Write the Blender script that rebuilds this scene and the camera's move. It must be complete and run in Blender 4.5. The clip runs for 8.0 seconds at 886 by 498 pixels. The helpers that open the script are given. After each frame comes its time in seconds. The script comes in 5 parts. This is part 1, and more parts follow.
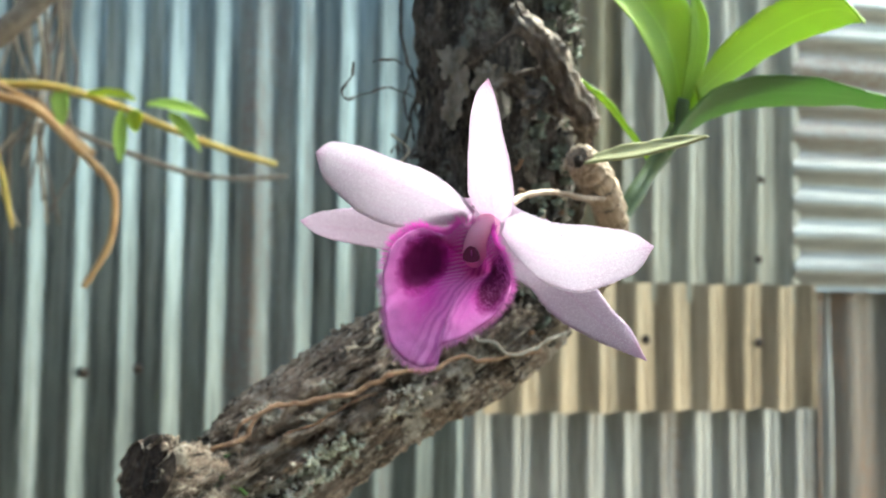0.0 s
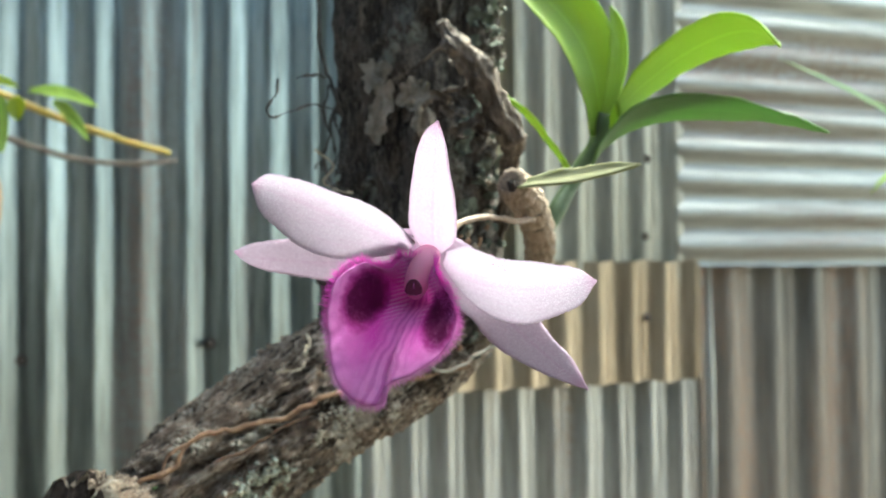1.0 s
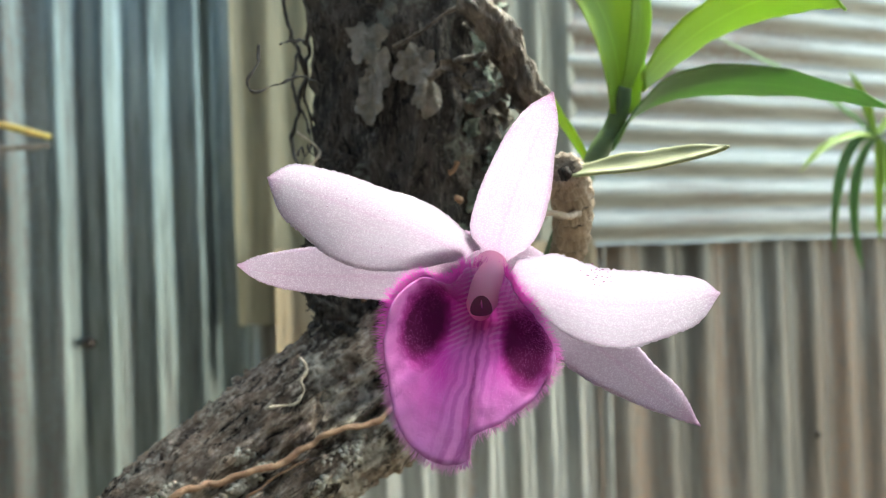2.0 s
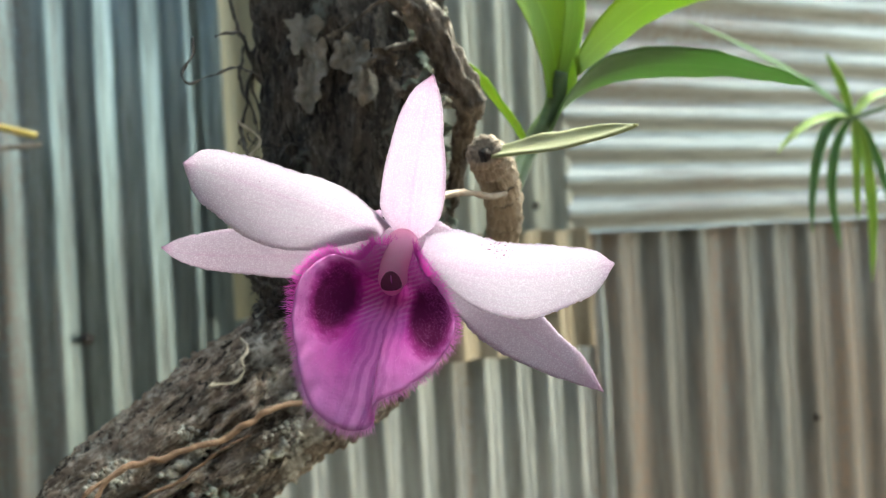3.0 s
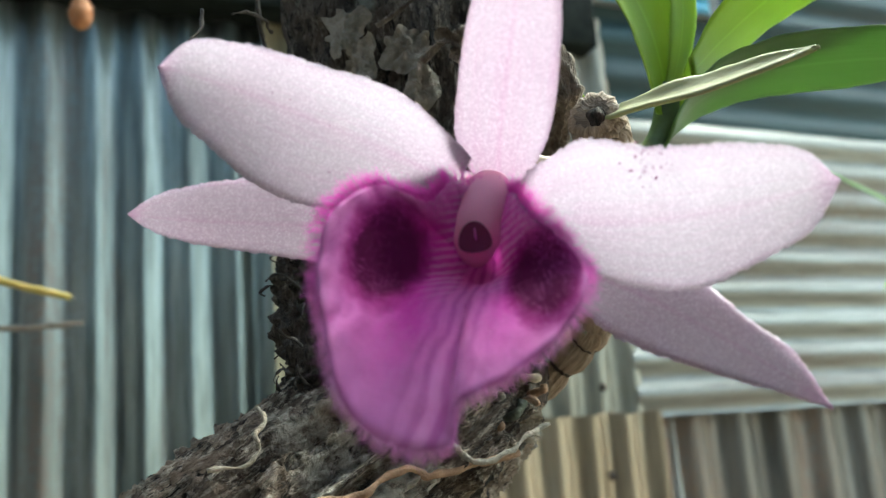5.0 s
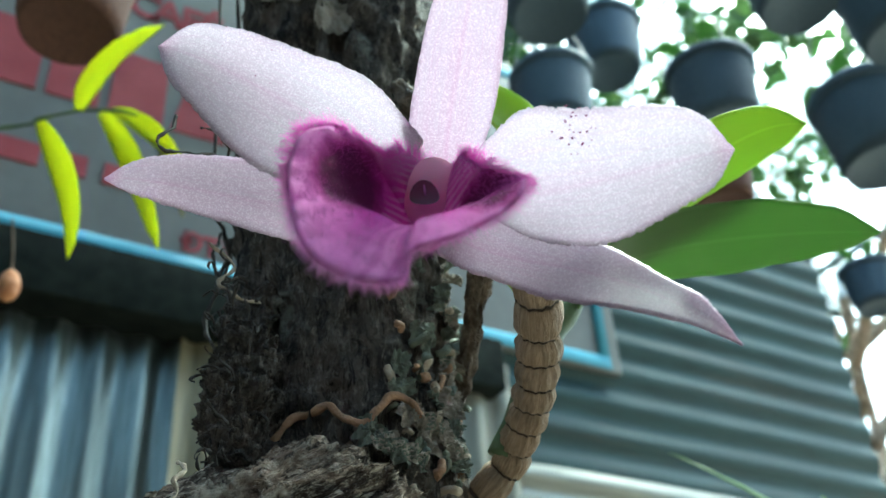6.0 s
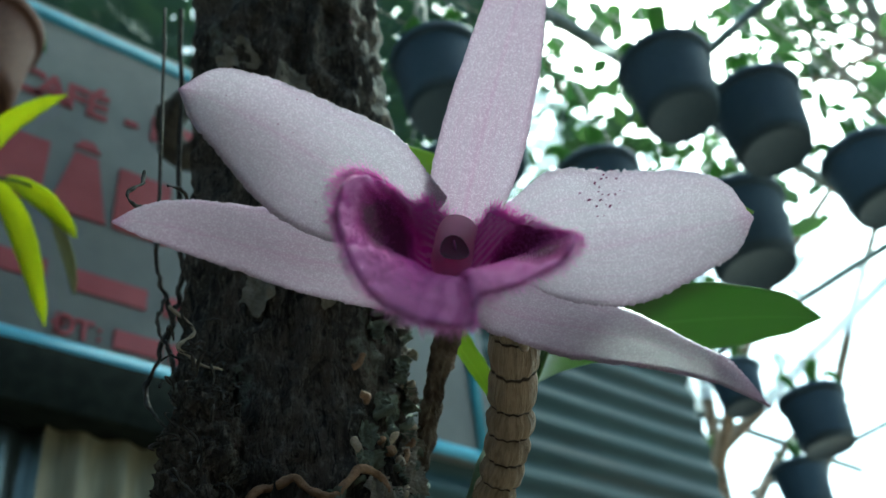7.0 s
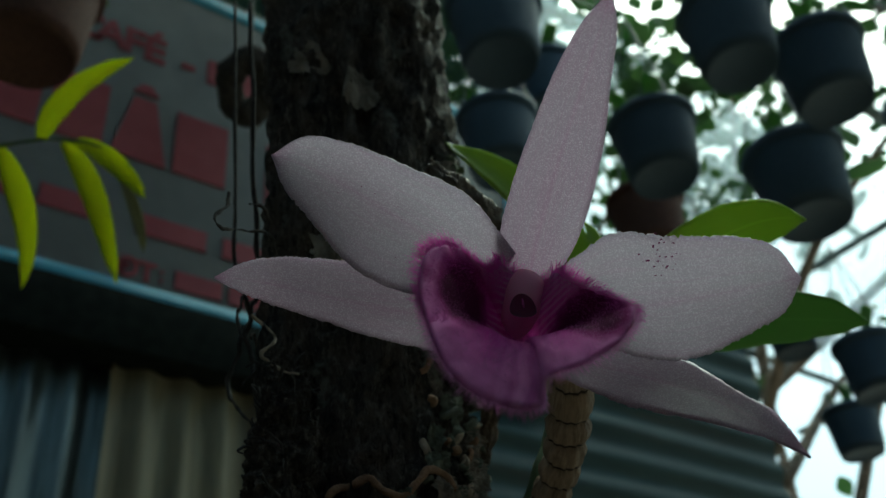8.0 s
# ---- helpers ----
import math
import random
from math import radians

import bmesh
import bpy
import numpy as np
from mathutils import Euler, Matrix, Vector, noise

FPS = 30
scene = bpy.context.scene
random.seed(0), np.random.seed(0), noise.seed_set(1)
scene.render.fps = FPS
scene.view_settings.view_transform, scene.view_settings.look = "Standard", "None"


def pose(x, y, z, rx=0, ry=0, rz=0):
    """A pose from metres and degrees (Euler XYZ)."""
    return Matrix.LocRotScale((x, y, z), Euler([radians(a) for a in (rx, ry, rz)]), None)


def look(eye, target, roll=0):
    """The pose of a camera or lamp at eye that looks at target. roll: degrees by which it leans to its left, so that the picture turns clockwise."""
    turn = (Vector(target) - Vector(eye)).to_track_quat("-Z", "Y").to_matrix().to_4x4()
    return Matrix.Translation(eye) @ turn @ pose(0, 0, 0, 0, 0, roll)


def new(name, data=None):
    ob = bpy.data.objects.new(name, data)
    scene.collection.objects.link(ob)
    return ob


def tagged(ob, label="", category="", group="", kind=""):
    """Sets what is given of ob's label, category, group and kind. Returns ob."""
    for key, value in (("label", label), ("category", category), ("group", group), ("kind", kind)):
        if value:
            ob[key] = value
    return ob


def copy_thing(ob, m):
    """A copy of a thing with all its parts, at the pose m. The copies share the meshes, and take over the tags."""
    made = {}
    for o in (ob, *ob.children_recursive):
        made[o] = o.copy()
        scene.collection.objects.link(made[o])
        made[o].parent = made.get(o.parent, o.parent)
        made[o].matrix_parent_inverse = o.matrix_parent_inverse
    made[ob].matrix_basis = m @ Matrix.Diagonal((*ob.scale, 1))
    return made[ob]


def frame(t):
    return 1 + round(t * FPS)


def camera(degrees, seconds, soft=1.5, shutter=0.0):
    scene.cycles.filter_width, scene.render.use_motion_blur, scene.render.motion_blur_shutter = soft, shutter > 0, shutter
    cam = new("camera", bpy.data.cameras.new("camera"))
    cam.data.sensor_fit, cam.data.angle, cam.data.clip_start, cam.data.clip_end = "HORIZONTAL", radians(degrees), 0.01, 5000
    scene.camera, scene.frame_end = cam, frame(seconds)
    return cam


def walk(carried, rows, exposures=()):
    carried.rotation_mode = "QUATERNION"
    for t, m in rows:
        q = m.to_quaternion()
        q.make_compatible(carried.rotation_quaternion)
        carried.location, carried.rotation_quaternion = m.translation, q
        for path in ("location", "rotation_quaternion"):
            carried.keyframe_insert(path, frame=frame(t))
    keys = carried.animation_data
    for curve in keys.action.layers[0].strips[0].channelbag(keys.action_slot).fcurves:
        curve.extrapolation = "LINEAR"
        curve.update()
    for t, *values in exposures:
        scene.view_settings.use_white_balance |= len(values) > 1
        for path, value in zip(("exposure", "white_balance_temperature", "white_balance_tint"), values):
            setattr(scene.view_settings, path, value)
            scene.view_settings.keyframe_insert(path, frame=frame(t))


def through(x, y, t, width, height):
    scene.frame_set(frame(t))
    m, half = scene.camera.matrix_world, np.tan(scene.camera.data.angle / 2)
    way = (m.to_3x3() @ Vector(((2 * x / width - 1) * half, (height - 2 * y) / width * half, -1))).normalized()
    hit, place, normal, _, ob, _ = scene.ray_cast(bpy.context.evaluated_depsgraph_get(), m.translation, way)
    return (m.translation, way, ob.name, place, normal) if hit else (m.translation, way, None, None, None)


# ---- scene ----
cam = camera(49.4, 8.0, soft=1.1)
cam.data.dof.use_dof = True
cam.data.dof.focus_distance = 0.20
cam.data.dof.aperture_fstop = 24.0

# seconds, x, y, z, yaw, pitch, lean
PATH = [
    (0, -0.0753, -0.2680, 1.4753, -12.95, 3.30, 0.60),
    (0.5, -0.0892, -0.2831, 1.4829, -17.01, 2.85, -0.18),
    (1, -0.0902, -0.2630, 1.4927, -19.73, 1.58, -0.52),
    (1.2, -0.0969, -0.2421, 1.4966, -22.08, 1.30, -0.66),
    (1.5, -0.1117, -0.2076, 1.4968, -25.97, 0.76, -1.28),
    (1.7, -0.1165, -0.1886, 1.5001, -27.29, 0.61, -1.51),
    (2.8, -0.0955, -0.2076, 1.5022, -27.14, -0.36, -2.90),
    (3, -0.0976, -0.2106, 1.4969, -27.10, -0.16, -3.17),
    (3.5, -0.1025, -0.2145, 1.4809, -25.55, 0.63, -3.71),
    (4, -0.0965, -0.2018, 1.4785, -25.29, 1.74, -4.81),
    (4.5, -0.0725, -0.1460, 1.4793, -24.77, 4.12, -5.30),
    (4.7, -0.0691, -0.1358, 1.4743, -24.29, 6.70, -5.08),
    (5.8, -0.0703, -0.1204, 1.4017, -30.98, 30.73, -3.78),
    (6, -0.0730, -0.1148, 1.3926, -32.38, 33.83, -3.94),
    (6.5, -0.0806, -0.1048, 1.3850, -36.26, 36.44, -5.13),
    (7, -0.0917, -0.0959, 1.3905, -42.45, 38.68, -7.93),
    (7.5, -0.1071, -0.0951, 1.3947, -44.70, 38.30, -9.26),
    (8, -0.1095, -0.1148, 1.3991, -38.15, 35.00, -4.99),
]


def eye_pose(x, y, z, yaw, pitch, lean):
    yw, pt = radians(yaw), radians(pitch)
    ahead = Vector((-math.sin(yw) * math.cos(pt), math.cos(yw) * math.cos(pt), math.sin(pt)))
    eye = Vector((x, y, z))
    return look(eye, eye + ahead, lean)


walk(cam, [(r[0], eye_pose(*r[1:])) for r in PATH],
     exposures=[(0, 3.48, 5720, -9), (0.5, 3.34, 5730, -9), (1.7, 3.36, 5780, -9), (3.0, 3.26, 5880, -10), (4.7, 3.02, 5830, -11), (5.8, 3.03, 5300, -18), (6.5, 2.75, 5210, -22), (7.0, 2.06, 5120, -24), (7.5, 1.28, 5120, -27), (8.0, 0.50, 5430, -25)])

# ---- light ----
SUN_DIR = Vector((0.46, 0.10, 0.88)).normalized()
world = bpy.data.worlds.new("sky")
scene.world = world
world.use_nodes = True
wn = world.node_tree.nodes
sky = wn.new("ShaderNodeTexSky")
sky.sky_type = "NISHITA"
sky.sun_disc = False
sky.dust_density, sky.air_density = 7.0, 1.2
sky.sun_elevation = math.asin(SUN_DIR.z)
sky.sun_rotation = math.atan2(SUN_DIR.x, SUN_DIR.y)
world.node_tree.links.new(sky.outputs["Color"], wn["Background"].inputs["Color"])
wn["Background"].inputs["Strength"].default_value = 0.15
sun_data = bpy.data.lights.new("sun", "SUN")
sun_data.energy, sun_data.angle, sun_data.color = 2.1, radians(20.0), (1.0, 0.95, 0.87)
sun = new("sun", sun_data)
sun.matrix_world = look((0, 0, 8), Vector((0, 0, 8)) - SUN_DIR)


# ---- materials ----
class Graph:
    """A small wrapper to write node materials in few lines."""

    def __init__(self, name):
        self.mat = bpy.data.materials.new(name)
        self.mat.use_nodes = True
        self.tree = self.mat.node_tree
        self.tree.nodes.clear()
        self.out = self.tree.nodes.new("ShaderNodeOutputMaterial")

    def put(self, node, **ins):
        for key, value in ins.items():
            sock = node.inputs[key.replace("_", " ")]
            if isinstance(value, bpy.types.NodeSocket):
                self.tree.links.new(value, sock)
            else:
                sock.default_value = value
        return node

    def obj(self):
        return self.tree.nodes.new("ShaderNodeTexCoord").outputs["Object"]

    def uv(self):
        return self.tree.nodes.new("ShaderNodeTexCoord").outputs["UV"]

    def rand(self):
        return self.tree.nodes.new("ShaderNodeObjectInfo").outputs["Random"]

    def scaled(self, vec, s):
        node = self.tree.nodes.new("ShaderNodeMapping")
        self.put(node, Vector=vec, Scale=s)
        return node.outputs["Vector"]

    def split(self, vec):
        node = self.put(self.tree.nodes.new("ShaderNodeSeparateXYZ"), Vector=vec)
        return node.outputs

    def noise(self, vec, scale, detail=4.0, rough=0.55, distort=0.0):
        node = self.tree.nodes.new("ShaderNodeTexNoise")
        self.put(node, Vector=vec, Scale=scale, Detail=detail, Roughness=rough, Distortion=distort)
        return node.outputs["Fac"]

    def voronoi(self, vec, scale):
        node = self.tree.nodes.new("ShaderNodeTexVoronoi")
        self.put(node, Vector=vec, Scale=scale)
        return node.outputs["Distance"]

    def ramp(self, fac, *stops):
        node = self.tree.nodes.new("ShaderNodeValToRGB")
        el = node.color_ramp.elements
        while len(el) < len(stops):
            el.new(0.5)
        for e, (pos, col) in zip(el, stops):
            e.position = pos
            e.color = (*col, 1) if isinstance(col, tuple) else (col, col, col, 1)
        self.put(node, Fac=fac)
        return node.outputs["Color"]

    def math(self, op, a, b=0.0):
        node = self.tree.nodes.new("ShaderNodeMath")
        node.operation = op
        for k, v in ((0, a), (1, b)):
            if isinstance(v, bpy.types.NodeSocket):
                self.tree.links.new(v, node.inputs[k])
            else:
                node.inputs[k].default_value = v
        return node.outputs[0]

    def mix(self, fac, a, b, blend="MIX"):
        node = self.tree.nodes.new("ShaderNodeMix")
        node.data_type, node.blend_type = "RGBA", blend
        for k, v in ((0, fac), (6, a), (7, b)):
            if isinstance(v, bpy.types.NodeSocket):
                self.tree.links.new(v, node.inputs[k])
            else:
                node.inputs[k].default_value = v if k == 0 else (*v, 1)
        return node.outputs[2]

    def far(self, vec, point):
        node = self.tree.nodes.new("ShaderNodeVectorMath")
        node.operation = "DISTANCE"
        self.tree.links.new(vec, node.inputs[0])
        node.inputs[1].default_value = point
        return node.outputs["Value"]

    def bump(self, height, strength, distance):
        node = self.tree.nodes.new("ShaderNodeBump")
        self.put(node, Height=height, Strength=strength, Distance=distance)
        return node.outputs["Normal"]

    def shade(self, color, rough=0.6, metal=0.0, normal=None, spec=0.5, through=0.0, through_color=None, sheen=0.0):
        b = self.tree.nodes.new("ShaderNodeBsdfPrincipled")
        self.put(b, Base_Color=color if isinstance(color, bpy.types.NodeSocket) else (*color, 1), Roughness=rough, Metallic=metal)
        b.inputs["Specular IOR Level"].default_value = spec
        b.inputs["Sheen Weight"].default_value = sheen
        if normal is not None:
            self.put(b, Normal=normal)
        last = b.outputs[0]
        if through > 0:
            tr = self.tree.nodes.new("ShaderNodeBsdfTranslucent")
            c = through_color if through_color is not None else color
            self.put(tr, Color=c if isinstance(c, bpy.types.NodeSocket) else (*c, 1))
            mx = self.tree.nodes.new("ShaderNodeMixShader")
            mx.inputs[0].default_value = through
            self.tree.links.new(last, mx.inputs[1])
            self.tree.links.new(tr.outputs[0], mx.inputs[2])
            last = mx.outputs[0]
        self.tree.links.new(last, self.out.inputs["Surface"])
        return self.mat


def tepal_material(name, pale, blush):
    g = Graph(name)
    uv = g.uv()
    u, v = g.split(uv)[0], g.split(uv)[1]
    vein = g.noise(g.scaled(uv, (1.6, 34.0, 1.0)), 1.0, 3.0)
    fine = g.noise(g.obj(), 2600.0, 2.0)
    vor = g.put(g.tree.nodes.new("ShaderNodeTexVoronoi"), Vector=g.obj(), Scale=5600.0)
    cell, rnd = vor.outputs["Distance"], g.split(vor.outputs["Color"])[0]
    blotch = g.noise(g.obj(), 70.0, 4.0)
    edge = g.math("ABSOLUTE", g.math("SUBTRACT", v, 0.5))
    tint = g.math("MAXIMUM", g.ramp(u, (0.90, 0.0), (1.0, 0.8)), g.ramp(edge, (0.40, 0.0), (0.5, 0.22)))
    tint = g.math("MAXIMUM", tint, g.ramp(u, (0.0, 0.5), (0.22, 0.0)))
    tint = g.math("ADD", tint, g.math("MULTIPLY", g.ramp(blotch, (0.42, 0.0), (0.68, 1.0)), 0.16))
    mid = g.ramp(edge, (0.0, 0.42), (0.045, 0.0))
    tint = g.math("ADD", tint, mid)
    col = g.mix(tint, pale, blush)
    col = g.mix(g.math("MULTIPLY", g.ramp(vein, (0.46, 0.0), (0.62, 1.0)), 0.32), col, blush)
    hgt = g.math("ADD", g.math("MULTIPLY", vein, 0.5), g.math("MULTIPLY", cell, -0.5))
    col = g.mix(1.0, col, g.ramp(rnd, (0.0, 0.93), (0.55, 1.0), (1.0, 1.06)), "MULTIPLY")
    # random pale cells paint backlit sparkle into the translucent colour
    lit = g.mix(g.ramp(rnd, (0.60, 0.0), (1.0, 0.45)), g.mix(0.3, col, (0.54, 0.50, 0.55)), (0.84, 0.82, 0.86))
    return g.shade(col, 0.30, 0.0, g.bump(g.math("ADD", hgt, g.math("MULTIPLY", fine, 0.2)), 0.35, 0.0004), 0.28, 0.72, lit, 0.0)


MAT = {}
MAT["petal"] = tepal_material("petal", (0.418, 0.385, 0.421), (0.395, 0.252, 0.357))
MAT["sepal"] = tepal_material("sepal", (0.405, 0.344, 0.398), (0.378, 0.202, 0.317))


def lip_material():
    g = Graph("lip")
    uv, pos = g.uv(), g.obj()
    v = g.split(uv)[1]
    dot = g.tree.nodes.new("ShaderNodeVectorMath")
    dot.operation = "DOT_PRODUCT"
    g.tree.links.new(pos, dot.inputs[0])
    dot.inputs[1].default_value = (0.886, -0.463, 0.0)
    wide = g.math("MULTIPLY", g.math("ADD", dot.outputs["Value"], 0.0035), 1000.0)
    drop = g.math("MULTIPLY", g.math("SUBTRACT", 1.4897, g.split(pos)[2]), 1000.0)
    wob = g.noise(pos, 420.0, 3.0)
    # fine veins that run down the middle and fan out over the sides
    off = g.math("ADD", g.math("SUBTRACT", wide, 0.6), g.math("MULTIPLY", g.math("SUBTRACT", drop, 3.5), 0.31))
    off = g.math("ADD", off, g.math("MULTIPLY", g.math("SUBTRACT", g.noise(pos, 130.0, 2.0), 0.5), 3.0))
    fan = g.math("DIVIDE", off, g.math("ADD", 1.0, g.math("MULTIPLY", g.math("MAXIMUM", drop, 0.0), 0.06)))
    lines = g.math("SINE", g.math("MULTIPLY", fan, 5.5))
    side = g.math("SINE", g.math("ADD", g.math("MULTIPLY", g.math("ADD", drop, g.math("MULTIPLY", wide, 0.28)), 5.6), g.math("MULTIPLY", g.noise(pos, 210.0, 2.0), 6.0)))
    mid = g.ramp(g.math("DIVIDE", g.math("ABSOLUTE", off), 9.0), (0.15, 1.0), (0.75, 0.0))
    nap = g.noise(g.scaled(uv, (170.0, 9.0, 1.0)), 1.0, 2.0)
    col = g.mix(g.ramp(v, (0.55, 0.0), (1.0, 1.0)), (0.60, 0.052, 0.44), (0.68, 0.28, 0.59))
    col = g.mix(g.ramp(g.math("DIVIDE", drop, 32.0), (0.62, 0.0), (0.95, 0.7)), col, (0.68, 0.30, 0.60))
    col = g.mix(g.math("MULTIPLY", g.ramp(nap, (0.45, 0.0), (0.7, 1.0)), 0.30), col, (0.60, 0.25, 0.52))
    col = g.mix(g.math("MULTIPLY", mid, 0.5), col, (0.67, 0.35, 0.60))
    line = g.math("MULTIPLY", g.ramp(g.math("ADD", g.math("MULTIPLY", lines, 0.5), 0.5), (0.35, 0.0), (0.85, 1.0)), mid)
    col = g.mix(g.math("MULTIPLY", line, 0.5), col, (0.30, 0.025, 0.25))
    high = g.math("MULTIPLY", g.ramp(g.math("DIVIDE", g.math("ADD", drop, 6.0), 20.0), (0.55, 1.0), (0.85, 0.0)), g.ramp(g.math("DIVIDE", g.math("ABSOLUTE", off), 9.0), (0.18, 0.0), (0.34, 1.0), (0.62, 1.0), (0.92, 0.0)))
    col = g.mix(g.math("MULTIPLY", g.math("MULTIPLY", g.ramp(g.math("ADD", g.math("MULTIPLY", side, 0.5), 0.5), (0.4, 0.0), (0.8, 1.0)), high), 0.8), col, (0.68, 0.40, 0.62))
    for ea, ez, sa, sz, tilt in ((-12.1, 3.1, 6.0, 9.6, 0.16), (8.9, 8.5, 5.5, 9.0, 0.10)):
        dz = g.math("SUBTRACT", drop, ez)
        da = g.math("ADD", g.math("SUBTRACT", wide, ea), g.math("MULTIPLY", dz, tilt))
        d = g.math("SQRT", g.math("ADD", g.math("POWER", g.math("ABSOLUTE", g.math("DIVIDE", da, sa)), 2.0), g.math("POWER", g.math("ABSOLUTE", g.math("DIVIDE", dz, sz)), 2.0)))
        d = g.math("ADD", d, g.math("MULTIPLY", g.math("SUBTRACT", wob, 0.5), 0.4))
        col = g.mix(g.math("MULTIPLY", g.ramp(d, (0.80, 1.0), (1.75, 0.0)), 0.75), col, (0.46, 0.008, 0.27))
        col = g.mix(g.ramp(d, (0.60, 1.0), (1.05, 0.0)), col, (0.085, 0.003, 0.045))
    hgt = g.math("ADD", g.math("MULTIPLY", lines, 0.12), g.noise(pos, 1500.0, 2.0))
    return g.shade(col, 0.75, 0.0, g.bump(hgt, 0.5, 0.0003), 0.04, 0.52, g.mix(0.25, col, (0.86, 0.22, 0.72)), 0.06)


MAT["lip"] = lip_material()
g = Graph("lip_hair")
hair = g.mix(g.ramp(g.math("MULTIPLY", g.math("SUBTRACT", g.split(g.obj())[2], 1.4580), 30.0), (0.30, 0.0), (0.95, 1.0)), (0.84, 0.50, 0.78), (0.70, 0.08, 0.54))
MAT["lip_hair"] = g.shade(hair, 0.55, 0.0, None, 0.2, 0.6, g.mix(0.4, hair, (0.92, 0.30, 0.80)))
g = Graph("column")
lobe = g.mix(g.noise(g.obj(), 160.0), (0.97, 0.66, 0.77), (0.95, 0.54, 0.70))
lobe = g.mix(g.ramp(g.math("MULTIPLY", g.math("SUBTRACT", g.split(g.obj())[2], 1.4840), 100.0), (0.0, 1.0), (0.80, 0.0)), lobe, (0.74, 0.20, 0.56))
MAT["column"] = g.shade(lobe, 0.45, 0.0, None, 0.35, 0.62, (0.95, 0.55, 0.75))
g = Graph("stigma")
MAT["stigma"] = g.shade(g.mix(g.noise(g.obj(), 300.0), (0.085, 0.004, 0.036), (0.14, 0.010, 0.065)), 0.35)
g = Graph("speckle")
MAT["speckle"] = g.shade((0.16, 0.01, 0.09), 0.6)


def bark_material(name, dark, mid, light, crust, amount, lean=0.0, squash=(1.0, 1.0, 0.3)):
    """Bark; lean turns its grain in the xz plane and squash stretches it along the wood."""
    g = Graph(name)
    p = g.obj()
    turned = g.tree.nodes.new("ShaderNodeMapping")
    g.put(turned, Vector=p, Rotation=(0.0, lean, 0.0))
    q = g.scaled(turned.outputs["Vector"], squash)
    big, fine = g.noise(q, 70.0, 6.0, 0.62, 0.4), g.noise(p, 420.0, 5.0, 0.7)
    crack, grain = g.noise(q, 190.0, 6.0, 0.72, 0.9), g.noise(q, 620.0, 4.0, 0.7)
    col = g.mix(g.ramp(big, (0.40, 0.0), (0.56, 1.0)), dark, mid)
    col = g.mix(g.ramp(grain, (0.50, 0.0), (0.68, 1.0)), col, light)
    col = g.mix(g.math("MULTIPLY", g.ramp(fine, (0.55, 0.0), (0.72, 1.0)), 0.6), col, light)
    col = g.mix(g.ramp(crack, (0.36, 1.0), (0.46, 0.0)), col, tuple(c * 0.22 for c in dark))
    pit = g.noise(q, 460.0, 5.0, 0.75, 1.2)
    col = g.mix(g.math("MULTIPLY", g.ramp(pit, (0.38, 1.0), (0.47, 0.0)), 0.85), col, tuple(c * 0.35 for c in dark))
    patch = g.math("MULTIPLY", g.ramp(g.noise(p, 44.0, 4.0), (0.56 - amount, 0.0), (0.62 - amount, 1.0)), g.ramp(g.noise(p, 330.0, 4.0), (0.36, 0.0), (0.56, 1.0)))
    col = g.mix(patch, col, crust)
    hgt = g.math("ADD", g.math("ADD", g.math("MULTIPLY", crack, 1.0), g.math("MULTIPLY", fine, 0.4)), g.math("ADD", g.math("MULTIPLY", patch, 0.25), g.math("MULTIPLY", pit, 0.5)))
    return g.shade(col, 0.88, 0.0, g.bump(hgt, 1.0, 0.004), 0.25)


MAT["bark_dark"] = bark_material("bark_dark", (0.040, 0.033, 0.028), (0.095, 0.074, 0.060), (0.19, 0.158, 0.128), (0.20, 0.195, 0.165), -0.06)
MAT["bark_grey"] = bark_material("bark_grey", (0.040, 0.026, 0.018), (0.315, 0.228, 0.165), (0.62, 0.52, 0.41), (0.52, 0.45, 0.36), -0.005, 0.572, (0.28, 1.0, 1.0))
MAT["cut_wood"] = bark_material("cut_wood", (0.022, 0.014, 0.010), (0.05, 0.032, 0.022), (0.10, 0.065, 0.045), (0.12, 0.10, 0.08), -0.2)


def plain_noise(name, a, b, scale, rough, bump_s=0.4, bump_d=0.0006, through=0.0, spec=0.4, stretch=(1, 1, 1), metal=0.0, thr=(0.38, 0.64)):
    g = Graph(name)
    p = g.scaled(g.obj(), stretch)
    n1, n2 = g.noise(p, scale, 5.0), g.noise(p, scale * 6.3, 4.0)
    col = g.mix(g.ramp(n1, (thr[0], 0.0), (thr[1], 1.0)), a, b)
    col = g.mix(g.math("MULTIPLY", n2, 0.35), col, tuple(0.55 * c for c in a))
    return g.shade(col, rough, metal, g.bump(g.math("ADD", n1, n2), bump_s, bump_d), spec, through)


MAT["lichen"] = plain_noise("lichen", (0.17, 0.145, 0.115), (0.30, 0.26, 0.212), 160, 0.9, 0.8, 0.0012)
MAT["lichen_green"] = plain_noise("lichen_green", (0.085, 0.09, 0.068), (0.18, 0.195, 0.15), 190, 0.9, 0.8, 0.0012)
MAT["crust_pale"] = plain_noise("crust_pale", (0.30, 0.26, 0.20), (0.56, 0.51, 0.42), 380, 0.95, 0.8, 0.0006)
MAT["crust_green"] = plain_noise("crust_green", (0.27, 0.26, 0.19), (0.52, 0.52, 0.42), 380, 0.95, 0.8, 0.0006)
MAT["root"] = plain_noise("root", (0.20, 0.11, 0.06), (0.32, 0.19, 0.11), 260, 0.75, 0.7, 0.0008)
